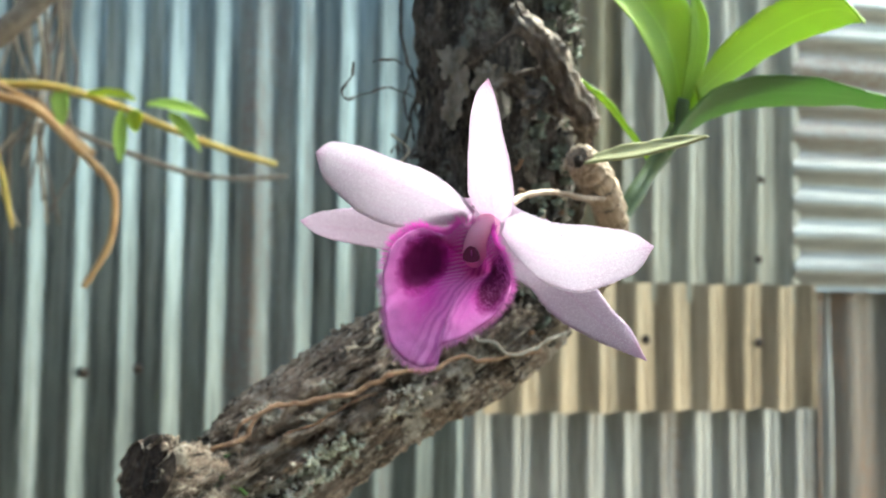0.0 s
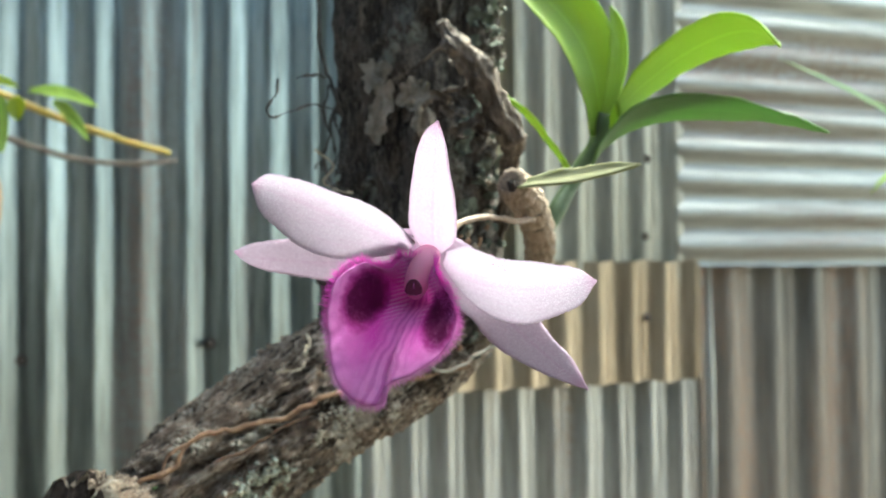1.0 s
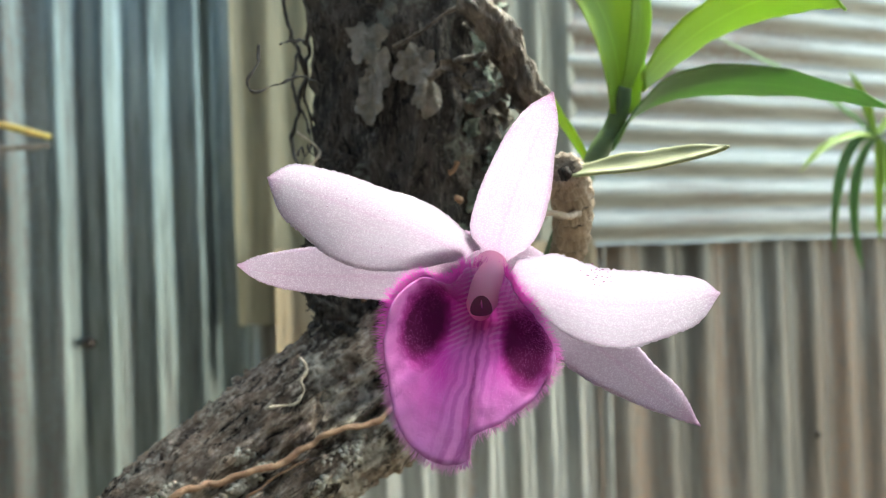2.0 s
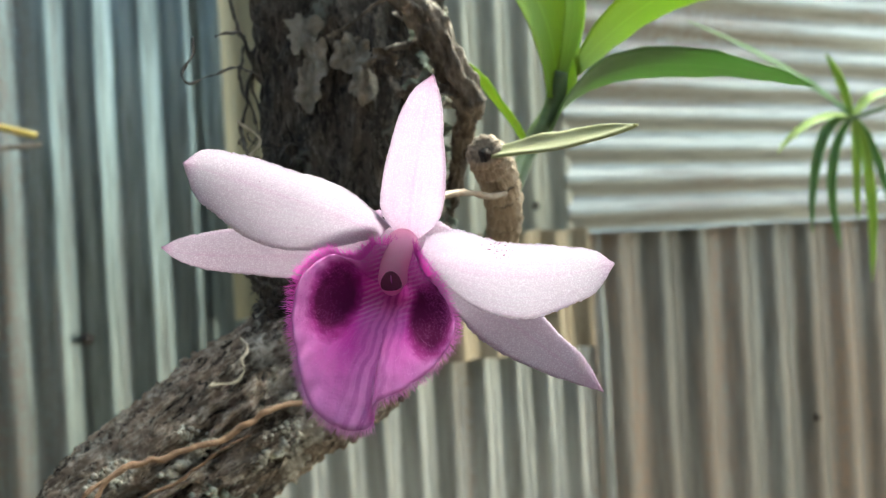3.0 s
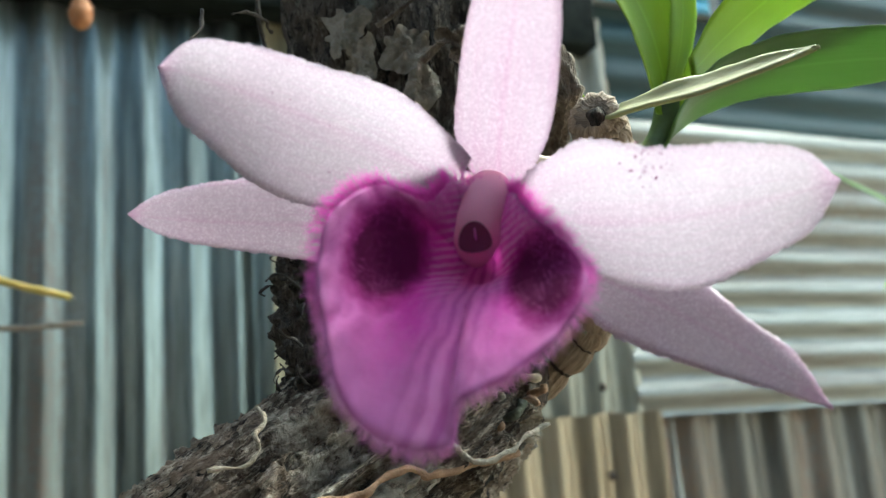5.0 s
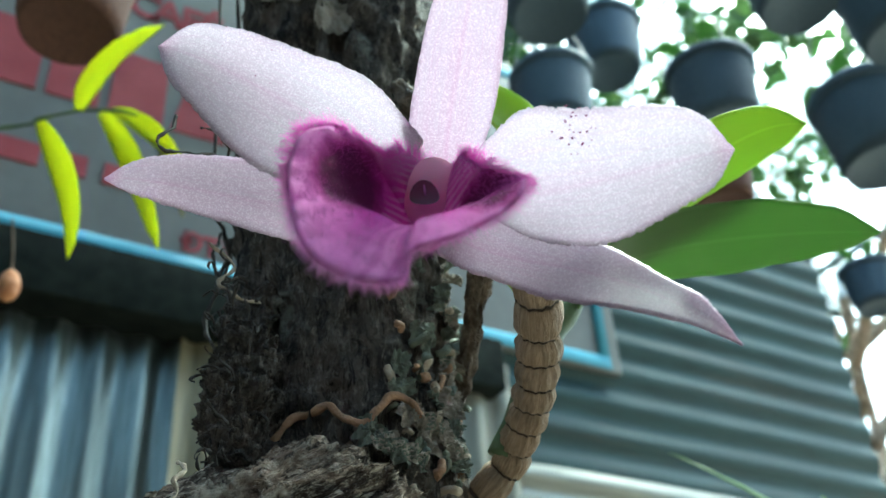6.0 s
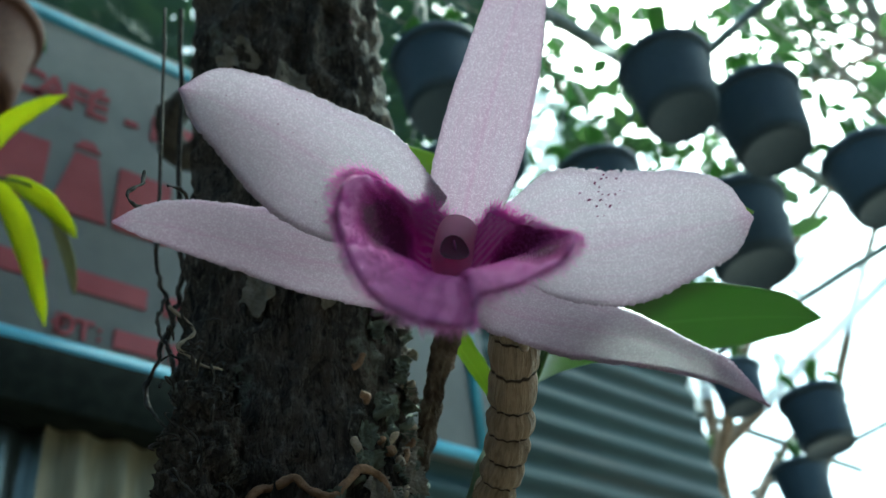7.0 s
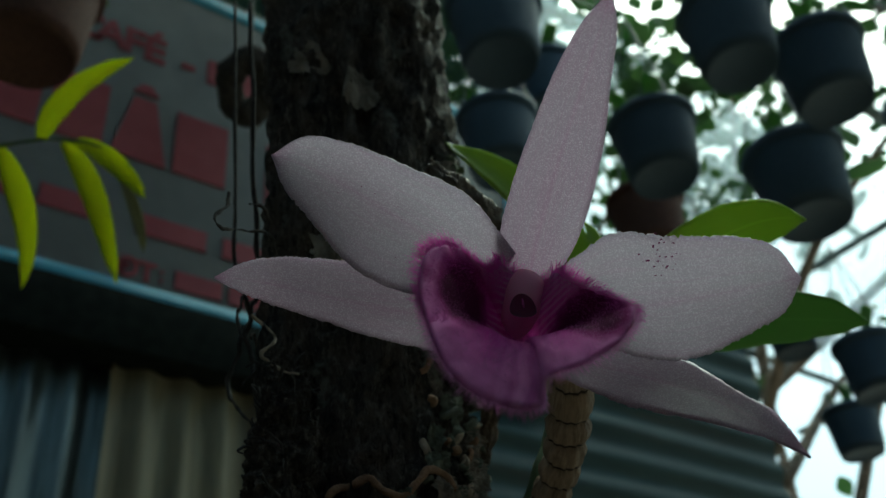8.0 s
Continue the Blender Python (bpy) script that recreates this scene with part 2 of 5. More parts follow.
MAT["root_pale"] = plain_noise("root_pale", (0.31, 0.245, 0.175), (0.42, 0.35, 0.265), 260, 0.8, 0.7, 0.0008)
MAT["root_dark"] = plain_noise("root_dark", (0.030, 0.024, 0.020), (0.075, 0.06, 0.05), 260, 0.85, 0.7, 0.0008)
def cane_material():
    g = Graph("cane")
    uv, p = g.uv(), g.obj()
    u = g.split(uv)[0]
    wr, sp = g.noise(g.scaled(uv, (16.0, 46.0, 1.0)), 1.0, 4.0, 0.6, 0.8), g.noise(p, 300.0, 4.0)
    col = g.mix(g.ramp(wr, (0.35, 0.0), (0.62, 1.0)), (0.11, 0.066, 0.038), (0.25, 0.17, 0.11))
    col = g.mix(g.math("MULTIPLY", sp, 0.4), col, (0.46, 0.37, 0.27))
    j = g.math("FRACT", g.math("ADD", g.math("MULTIPLY", u, 14.0), g.math("MULTIPLY", g.noise(p, 90.0), 0.10)))
    ring = g.ramp(g.math("ABSOLUTE", g.math("SUBTRACT", j, 0.5)), (0.435, 0.0), (0.47, 1.0))
    col = g.mix(ring, col, (0.035, 0.021, 0.014))
    hgt = g.math("SUBTRACT", g.math("ADD", wr, sp), ring)
    return g.shade(col, 0.7, 0.0, g.bump(hgt, 0.9, 0.0012), 0.35)


MAT["cane"] = cane_material()
MAT["cane_dry"] = plain_noise("cane_dry", (0.055, 0.038, 0.027), (0.25, 0.195, 0.148), 190, 0.8, 1.0, 0.0022, stretch=(1, 1, 0.35))
MAT["stem_green"] = plain_noise("stem_green", (0.07, 0.10, 0.045), (0.11, 0.15, 0.06), 120, 0.55)
MAT["pedicel"] = plain_noise("pedicel", (0.19, 0.13, 0.085), (0.28, 0.195, 0.145), 200, 0.55)


def leaf_material(name, a, b, through, thr_col, rough=0.5):
    g = Graph(name)
    uv = g.uv()
    v = g.split(uv)[1]
    vein = g.noise(g.scaled(uv, (1.0, 46.0, 1.0)), 1.0, 2.0)
    edge = g.math("ABSOLUTE", g.math("SUBTRACT", v, 0.5))
    col = g.mix(g.noise(g.obj(), 55.0, 4.0), a, b)
    col = g.mix(g.ramp(edge, (0.0, 0.55), (0.035, 0.0)), col, tuple(min(1, 1.5 * c) for c in b))
    col = g.mix(g.math("MULTIPLY", vein, 0.25), col, tuple(0.6 * c for c in a))
    return g.shade(col, rough, 0.0, g.bump(vein, 0.25, 0.0006), 0.5, through, thr_col)


MAT["leaf"] = leaf_material("leaf", (0.095, 0.165, 0.05), (0.135, 0.215, 0.075), 0.34, (0.22, 0.36, 0.11))
MAT["leaf_lime"] = leaf_material("leaf_lime", (0.24, 0.34, 0.04), (0.31, 0.43, 0.06), 0.28, (0.46, 0.60, 0.08))
MAT["leaf_pale"] = leaf_material("leaf_pale", (0.22, 0.215, 0.11), (0.29, 0.28, 0.15), 0.30, (0.32, 0.33, 0.13))
MAT["leaf_yellow"] = leaf_material("leaf_yellow", (0.13, 0.21, 0.02), (0.20, 0.28, 0.03), 0.7, (0.64, 0.68, 0.03))
MAT["stem_yellow"] = plain_noise("stem_yellow", (0.38, 0.30, 0.05), (0.50, 0.33, 0.09), 60, 0.5)
MAT["stem_orange"] = plain_noise("stem_orange", (0.33, 0.18, 0.07), (0.45, 0.28, 0.12), 60, 0.6)
MAT["pod"] = plain_noise("pod", (0.34, 0.13, 0.05), (0.46, 0.21, 0.09), 90, 0.7)
MAT["twig"] = plain_noise("twig", (0.11, 0.085, 0.065), (0.21, 0.17, 0.13), 80, 0.85)


def sheet_material(name, base, stain, rust, metal, rough, rust_amount, along):
    """Galvanised or painted corrugated steel; along stretches the streaks down the sheet."""
    g = Graph(name)
    p = g.scaled(g.obj(), along)
    streak, fine = g.noise(p, 22.0, 5.0, 0.6), g.noise(g.obj(), 90.0, 5.0)
    col = g.mix(g.ramp(streak, (0.35, 0.0), (0.68, 1.0)), base, stain)
    thin = g.noise(p, 120.0, 4.0, 0.65)
    col = g.mix(g.math("MULTIPLY", g.ramp(thin, (0.46, 0.0), (0.66, 1.0)), 0.55), col, tuple(0.45 * c for c in stain))
    rs = g.math("MULTIPLY", g.ramp(g.noise(p, 9.0, 6.0, 0.65), (0.60 - rust_amount, 0.0), (0.76 - rust_amount, 1.0)), g.ramp(fine, (0.35, 0.2), (0.6, 1.0)))
    col = g.mix(rs, col, rust)
    rg = g.math("ADD", rough, g.math("MULTIPLY", g.math("ADD", g.math("MULTIPLY", rs, 0.6), g.math("MULTIPLY", fine, 0.5)), 0.22))
    mt = g.math("MULTIPLY", metal, g.math("SUBTRACT", 1.0, g.math("MULTIPLY", rs, 0.85)))
    return g.shade(col, rg, mt, g.bump(g.math("ADD", streak, g.math("MULTIPLY", fine, 0.15)), 0.08, 0.002), 0.5)


MAT["steel"] = sheet_material("steel", (0.285, 0.316, 0.308), (0.118, 0.130, 0.124), (0.14, 0.10, 0.075), 0.97, 0.29, 0.075, (1, 1, 0.06))
MAT["steel_grey"] = sheet_material("steel_grey", (0.40, 0.40, 0.38), (0.25, 0.245, 0.232), (0.20, 0.13, 0.085), 0.75, 0.27, 0.06, (1, 1, 0.06))
MAT["steel_rusty"] = sheet_material("steel_rusty", (0.20, 0.187, 0.165), (0.11, 0.095, 0.078), (0.19, 0.115, 0.068), 0.6, 0.36, 0.17, (1, 1, 0.06))
MAT["steel_across"] = sheet_material("steel_across", (0.26, 0.268, 0.25), (0.165, 0.16, 0.145), (0.14, 0.10, 0.07), 0.84, 0.37, 0.10, (0.06, 1, 1))
# dark teal puts lens haze and dim light into the upper sheet's colour
MAT["steel_teal_haze"] = sheet_material("steel_teal_haze", (0.022, 0.054, 0.055), (0.014, 0.034, 0.035), (0.06, 0.048, 0.035), 0.30, 0.52, 0.04, (0.06, 1, 1))
MAT["steel_cream"] = sheet_material("steel_cream", (0.33, 0.31, 0.25), (0.22, 0.20, 0.155), (0.20, 0.13, 0.08), 0.45, 0.30, 0.06, (1, 1, 0.06))
# cream taken darker to hold the shade below the sign's overhang
MAT["steel_pale"] = sheet_material("steel_pale", (0.25, 0.215, 0.13), (0.175, 0.145, 0.085), (0.18, 0.12, 0.07), 0.2, 0.34, 0.06, (1, 1, 0.06))
# warm tan raised in the base colour to stand for sunlight on the lower sheets
MAT["steel_tan_lit"] = sheet_material("steel_tan_lit", (0.43, 0.345, 0.24), (0.27, 0.205, 0.13), (0.26, 0.15, 0.08), 0.55, 0.24, 0.0, (1, 1, 0.06))
MAT["nail"] = plain_noise("nail", (0.05, 0.04, 0.035), (0.10, 0.07, 0.05), 200, 0.7, metal=0.5)
# near-black rail colour carries the shade that falls under the sign
MAT["rail_shade"] = plain_noise("rail_shade", (0.006, 0.008, 0.007), (0.014, 0.017, 0.014), 40, 0.9, spec=0.1)
# white board painted grey, and its red darkened, for the shade it hangs in
MAT["sign_face_dim"] = plain_noise("sign_face_dim", (0.145, 0.143, 0.137), (0.18, 0.178, 0.168), 9, 0.6, 0.1)
MAT["sign_blue"] = plain_noise("sign_blue", (0.06, 0.25, 0.36), (0.09, 0.32, 0.44), 12, 0.55, 0.1)
MAT["sign_red"] = plain_noise("sign_red", (0.27, 0.035, 0.045), (0.32, 0.052, 0.06), 14, 0.55, 0.1)
# blue-grey instead of black: the flare's haze is painted into the plastic
MAT["pot_hazed"] = plain_noise("pot_hazed", (0.052, 0.080, 0.115), (0.080, 0.115, 0.155), 60, 0.6)
MAT["pot_clay"] = plain_noise("pot_clay", (0.075, 0.032, 0.022), (0.13, 0.06, 0.04), 40, 0.8)
MAT["wire"] = plain_noise("wire", (0.16, 0.15, 0.14), (0.30, 0.29, 0.27), 80, 0.5, metal=0.6)
MAT["pipe"] = plain_noise("pipe", (0.10, 0.13, 0.13), (0.20, 0.23, 0.23), 30, 0.5, metal=0.5)
MAT["soil"] = plain_noise("soil", (0.14, 0.12, 0.092), (0.21, 0.18, 0.14), 3, 0.95, 0.8, 0.02)
MAT["wall_dark"] = plain_noise("wall_dark", (0.050, 0.048, 0.042), (0.095, 0.088, 0.076), 2.5, 0.9, 0.3, 0.01)
# pale tone chosen so the unseen west wall acts as a reflector
MAT["wall_bounce"] = plain_noise("wall_bounce", (0.20, 0.195, 0.185), (0.28, 0.27, 0.255), 2.5, 0.85, 0.3, 0.01)
MAT["tree_leaf"] = plain_noise("tree_leaf", (0.035, 0.075, 0.020), (0.075, 0.13, 0.035), 5, 0.5, 0.2, 0.001, 0.45)


def net_material(name, color, gap, shader):
    """Woven net: gap sets how thick its threads are; shader is the thread's own."""
    g = Graph(name)
    tr = g.tree.nodes.new("ShaderNodeBsdfTransparent")
    df = g.put(g.tree.nodes.new(shader), Color=(*color, 1))
    p = g.obj()
    wx = g.math("ABSOLUTE", g.math("SINE", g.math("MULTIPLY", g.split(p)[0], 420.0)))
    wy = g.math("ABSOLUTE", g.math("SINE", g.math("MULTIPLY", g.split(p)[1], 420.0)))
    holes = g.math("MULTIPLY", g.ramp(wx, (gap - 0.05, 0.0), (gap + 0.05, 1.0)), g.ramp(wy, (gap - 0.05, 0.0), (gap + 0.05, 1.0)))
    mx = g.tree.nodes.new("ShaderNodeMixShader")
    g.tree.links.new(holes, mx.inputs[0])
    g.tree.links.new(df.outputs[0], mx.inputs[1])
    g.tree.links.new(tr.outputs[0], mx.inputs[2])
    g.tree.links.new(mx.outputs[0], g.out.inputs["Surface"])
    return g.mat


MAT["net"] = net_material("shade_net", (0.05, 0.09, 0.09), 0.70, "ShaderNodeBsdfDiffuse")
MAT["net_pale"] = net_material("pale_net", (0.55, 0.60, 0.62), 0.42, "ShaderNodeBsdfTranslucent")


# ---- mesh tools ----
def thing(name, label, category, group="", kind="", at=(0, 0, 0)):
    ob = tagged(new(name), label, category, group, kind)
    ob.location = at
    ob.empty_display_size = 0.05
    return ob


def part(name, data, material, parent=None, label="", smooth=True):
    """Links (verts, faces[, uvs per vertex]) or a bmesh as one mesh object."""
    me = bpy.data.meshes.new(name)
    if isinstance(data, bmesh.types.BMesh):
        data.to_mesh(me)
        data.free()
    else:
        me.from_pydata([tuple(v) for v in data[0]], [], data[1])
        if len(data) > 2:
            layer = me.uv_layers.new(name="UVMap")
            idx = np.empty(len(me.loops), dtype=np.int32)
            me.loops.foreach_get("vertex_index", idx)
            layer.data.foreach_set("uv", np.asarray(data[2], dtype=np.float32)[idx].ravel())
    me.materials.append(MAT[material])
    if smooth:
        me.polygons.foreach_set("use_smooth", [True] * len(me.polygons))
    me.update()
    ob = new(name, me)
    if parent is not None:
        ob.parent = parent
        ob.matrix_parent_inverse = Matrix.Translation(-parent.location) if parent.type == "EMPTY" else Matrix()
    if label:
        ob["label"] = label
    return ob


def join(*chunks):
    verts, faces, uvs = [], [], []
    for c in chunks:
        k = len(verts)
        verts += [tuple(v) for v in c[0]]
        faces += [tuple(i + k for i in f) for f in c[1]]
        uvs += [tuple(q) for q in c[2]] if len(c) > 2 else [(0.5, 0.5)] * len(c[0])
    return verts, faces, uvs


def spline(points, n):
    """Catmull-Rom through points, n samples."""
    pts = [np.array(p, float) for p in points]
    pts = [2 * pts[0] - pts[1]] + pts + [2 * pts[-1] - pts[-2]]
    out = []
    for k in range(n):
        t = k / (n - 1) * (len(pts) - 3)
        i = min(int(t), len(pts) - 4)
        u = t - i
        a, b, c, d = pts[i:i + 4]
        out.append(0.5 * ((2 * b) + (c - a) * u + (2 * a - 5 * b + 4 * c - d) * u * u + (3 * b - a - 3 * c + d) * u ** 3))
    return np.array(out)


def tube(points, radii, n=24, seg=10, bumpy=None, caps=True):
    """A tube swept along a spline; radii are spread along it; bumpy(p, s, a) gives an offset of the skin."""
    c = spline(points, n)
    r = np.interp(np.linspace(0, 1, n), np.linspace(0, 1, len(radii)), radii)
    tan = np.gradient(c, axis=0)
    tan /= np.linalg.norm(tan, axis=1)[:, None]
    side = np.cross(tan[0], (0.3, 0.5, 0.81))
    side /= np.linalg.norm(side)
    verts, uvs, faces = [], [], []
    for i in range(n):
        side = side - tan[i] * (side @ tan[i])
        side /= np.linalg.norm(side)
        other = np.cross(tan[i], side)
        for k in range(seg):
            a = 2 * math.pi * k / seg
            way = math.cos(a) * side + math.sin(a) * other
            p = c[i] + way * r[i]
            if bumpy:
                p = p + way * bumpy(p, i / (n - 1), a)
            verts.append(p)
            uvs.append((i / (n - 1), k / seg))
    for i in range(n - 1):
        for k in range(seg):
            l = (k + 1) % seg
            faces.append((i * seg + k, i * seg + l, (i + 1) * seg + l, (i + 1) * seg + k))
    if caps:
        faces.append(tuple(range(seg))[::-1])
        faces.append(tuple((n - 1) * seg + k for k in range(seg)))
    return verts, faces, uvs


def hermite(knots, vals, s):
    knots, vals = np.array(knots, float), np.array(vals, float)
    m = np.gradient(vals, knots)
    i = np.clip(np.searchsorted(knots, s, side="right") - 1, 0, len(knots) - 2)
    h = knots[i + 1] - knots[i]
    u = (s - knots[i]) / h
    return (2 * u**3 - 3 * u**2 + 1) * vals[i] + (u**3 - 2 * u**2 + u) * h * m[i] + (3 * u**2 - 2 * u**3) * vals[i + 1] + (u**3 - u**2) * h * m[i + 1]


KNOTS = (0, 0.15, 0.35, 0.55, 0.75, 0.9, 1.0)


def blade(rib, turn, cup, above, below, facing, thick=0.0005, rows=44, cols=16, ruffle=0.0, seed=0, serrate=0.0):
    """A petal or leaf: a Bezier rib, half widths on its two sides at KNOTS, turned about the rib, cupped and thin-shelled."""
    p = np.array(rib, float)
    s = np.linspace(0, 1, rows)
    s = 1 - (1 - s) ** 1.25
    t = s[:, None]
    mid = (1 - t) ** 3 * p[0] + 3 * t * (1 - t) ** 2 * p[1] + 3 * t * t * (1 - t) * p[2] + t**3 * p[3]
    tan = np.gradient(mid, axis=0)
    tan /= np.linalg.norm(tan, axis=1)[:, None]
    nf = np.array(facing, float)
    nf /= np.linalg.norm(nf)
    a = np.cross(tan, nf)
    a /= np.linalg.norm(a, axis=1)[:, None]
    b = np.cross(a, tan)
    ang = (turn[0] + turn[1] * s + turn[2] * s * s)[:, None]
    lat = np.cos(ang) * a + np.sin(ang) * b
    nor = np.cross(lat, tan)
    wu = np.maximum(hermite(KNOTS, (*above, 0), s), 0.0)
    wl = np.maximum(hermite(KNOTS, (*below, 0), s), 0.0)
    grid, uv = np.zeros((rows, cols + 1, 3)), np.zeros((rows, cols + 1, 2))
    for j in range(cols + 1):
        v = 2 * j / cols - 1
        w = (wu if v > 0 else wl).copy()
        c = cup[0] if v > 0 else cup[1]
        q = mid + lat * (w * v)[:, None] + nor * (c * w * v * v)[:, None]
        if ruffle:
            for i in range(rows):
                k = noise.noise(Vector(q[i]) * 95 + Vector((seed, 0, 0))) + 0.5 * noise.noise(Vector(q[i]) * 260 + Vector((0, seed, 0)))
                q[i] += nor[i] * k * ruffle * (0.25 + abs(v) ** 3) + lat[i] * np.sign(v) * (ruffle * 0.5 * abs(v) ** 6 * noise.noise(Vector(q[i]) * 700) + serrate * abs(v) ** 16 * noise.noise(Vector(q[i]) * 2300))
        grid[:, j] = q
        uv[:, j, 0], uv[:, j, 1] = s, j / cols
    gu, gv = np.gradient(grid, axis=0), np.gradient(grid, axis=1)
    nn = np.cross(gv, gu)
    nn /= np.maximum(np.linalg.norm(nn, axis=2)[..., None], 1e-12)
    half = thick / 2 * np.ones((rows, cols + 1, 1))
    half[:, 0] *= 0.35
    half[:, -1] *= 0.35
    top, bot = grid + nn * half, grid - nn * half
    verts = np.concatenate([top.reshape(-1, 3), bot.reshape(-1, 3)])
    uvs = np.concatenate([uv.reshape(-1, 2)] * 2)
    k, w, faces = rows * (cols + 1), cols + 1, []
    for i in range(rows - 1):
        for j in range(cols):
            q = (i * w + j, i * w + j + 1, (i + 1) * w + j + 1, (i + 1) * w + j)
            faces.append(q)
            faces.append(tuple(k + x for x in q[::-1]))
        for j, flip in ((0, 1), (cols, -1)):
            q = (i * w + j, (i + 1) * w + j, k + (i + 1) * w + j, k + i * w + j)
            faces.append(q[::flip])
    for j in range(cols):
        for i, flip in ((0, -1), (rows - 1, 1)):
            q = (i * w + j, i * w + j + 1, k + i * w + j + 1, k + i * w + j)
            faces.append(q[::flip])
    return verts, faces, uvs


def box(x0, x1, y0, y1, z0, z1, bevel=0.0):
    bm = bmesh.new()
    bmesh.ops.create_cube(bm, size=1)
    for v in bm.verts:
        v.co = Vector(((x0 + x1) / 2 + v.co.x * (x1 - x0), (y0 + y1) / 2 + v.co.y * (y1 - y0), (z0 + z1) / 2 + v.co.z * (z1 - z0)))
    if bevel:
        bmesh.ops.bevel(bm, geom=bm.edges[:], offset=bevel, segments=2, affect="EDGES", profile=0.5)
    return bm


# ---- the setting ----
WALL_Y = 1.281
PITCH = 0.0668


def corrugated(x0, x1, z0, z1, y, phase, across=False, amp=0.0072, pitch=PITCH, seed=0, wavy=0.003):
    """A thin corrugated sheet; ridges run up, or across when asked; phase is where one ridge lies."""
    a0, a1, b0, b1 = (z0, z1, x0, x1) if across else (x0, x1, z0, z1)
    na, nb = int((a1 - a0) / pitch * 14) + 2, max(6, int((b1 - b0) / 0.05))
    front, back = [], []
    for j in range(nb + 1):
        b = b0 + (b1 - b0) * j / nb
        for i in range(na + 1):
            a = a0 + (a1 - a0) * i / na
            x, z = (b, a) if across else (a, b)
            uneven = 1 + 0.30 * noise.noise(Vector((a / pitch * 0.9, b * 1.3, seed + 3)))
            h = amp * uneven * math.cos(2 * math.pi * (a - phase) / pitch)
            w = wavy * noise.noise(Vector((x * 2.3, z * 2.3, seed))) + 0.3 * wavy * noise.noise(Vector((x * 14, z * 5, seed + 9)))
            sh = 0.0015 * noise.noise(Vector((x * 4, z * 6, seed + 5)))
            edge = 0.004 * noise.noise(Vector((a * 21, seed, 1))) * (j in (0, nb))
            x, z = (x + edge, z + sh) if across else (x + sh, z + edge)
            front.append((x, y - h + w, z))
            back.append((x, y - h + w + 0.0012, z))
    k, w, faces = len(front), na + 1, []
    for j in range(nb):
        for i in range(na):
            q = (j * w + i, j * w + i + 1, (j + 1) * w + i + 1, (j + 1) * w + i)
            faces += [q, tuple(k + t for t in q[::-1])]
    return front + back, faces


ground = part("ground", box(-40, 40, -40, 40, -0.2, 0.0), "soil")
tagged(ground, "bare dry earth under the fence", "ground", kind="structure")
fence = thing("wall_north", "fence of overlapping weathered corrugated steel sheets", "fence", kind="structure", at=(0, WALL_Y, 0))
part("corrugated_sheet", corrugated(-1.75, 0.315, 0.0, 2.24, WALL_Y, -0.0977, seed=1), "steel", fence, "galvanised sheet with pale blue-grey sheen")
part("corrugated_sheet", corrugated(0.30, 1.012, 0.0, 1.62, WALL_Y + 0.014, 0.473, seed=2), "steel_grey", fence, "dull grey galvanised sheet")
part("corrugated_sheet", corrugated(0.985, 3.0, 0.0, 1.60, WALL_Y + 0.004, 1.045, seed=3, pitch=0.102, amp=0.0095), "steel_rusty", fence, "brown-stained weathered sheet")
part("corrugated_sheet", corrugated(0.288, 0.60, 1.40, 2.24, WALL_Y - 0.022, 0.345, seed=4), "steel_pale", fence, "faded cream sheet, darkened for the shade of the overhang")
part("corrugated_sheet", corrugated(0.585, 0.928, 1.485, 2.24, WALL_Y - 0.030, 0.64, seed=5), "steel_cream", fence, "faded grey-cream sheet")
part("corrugated_sheet", corrugated(0.340, 0.940, 1.300, 1.515, WALL_Y - 0.044, 0.67, seed=6, wavy=0.006), "steel_tan_lit", fence, "tan sheet offcut, colour lightened for sunlight, with a ragged lower edge")
part("corrugated_sheet", corrugated(0.905, 2.02, 1.505, 2.06, WALL_Y - 0.036, 1.603, across=True, pitch=0.0600, amp=0.0066, seed=7, wavy=0.0015), "steel_across", fence, "sheet laid sideways with ridges running across")
part("corrugated_sheet", corrugated(0.90, 2.0, 2.03, 2.80, WALL_Y - 0.026, 1.827, across=True, pitch=0.0765, amp=0.0064, seed=8, wavy=0.0015), "steel_teal_haze", fence, "sheet laid sideways with ridges running across")


def screw(x, z, y):
    bm = bmesh.new()
    bmesh.ops.create_cone(bm, cap_ends=True, segments=10, radius1=0.0085, radius2=0.005, depth=0.006)
    bmesh.ops.transform(bm, matrix=pose(x, y, z, 90), verts=bm.verts)
    part("roofing_nail", bm, "nail", fence)


for x, z, y in ((-0.196, 1.373, WALL_Y + 0.004), (-0.274, 1.367, WALL_Y - 0.008), (0.83, 1.415, WALL_Y - 0.052), (0.62, 1.42, WALL_Y - 0.052), (1.545, 1.085, WALL_Y - 0.008),
                (0.075, 1.39, WALL_Y - 0.006), (0.84, 1.56, WALL_Y - 0.036), (0.845, 1.70, WALL_Y - 0.036)):
    screw(x, z, y)

# the dark band of shade below the sign is put in as this black rail
rail = part("rail", box(-1.75, 0.885, WALL_Y - 0.075, WALL_Y + 0.02, 2.162, 2.266, 0.004), "rail_shade")
tagged(rail, "timber rail along the top of the fence, coloured near-black for the shade under the sign", "rail", kind="structure")

# ---- shop sign over the fence ----
SIGN_Y = WALL_Y - 0.05
sign = thing("shop_sign", "large white sign board, greyed for its shade, with red lettering and blue edge stripes", "sign", at=(0, SIGN_Y, 2.268))
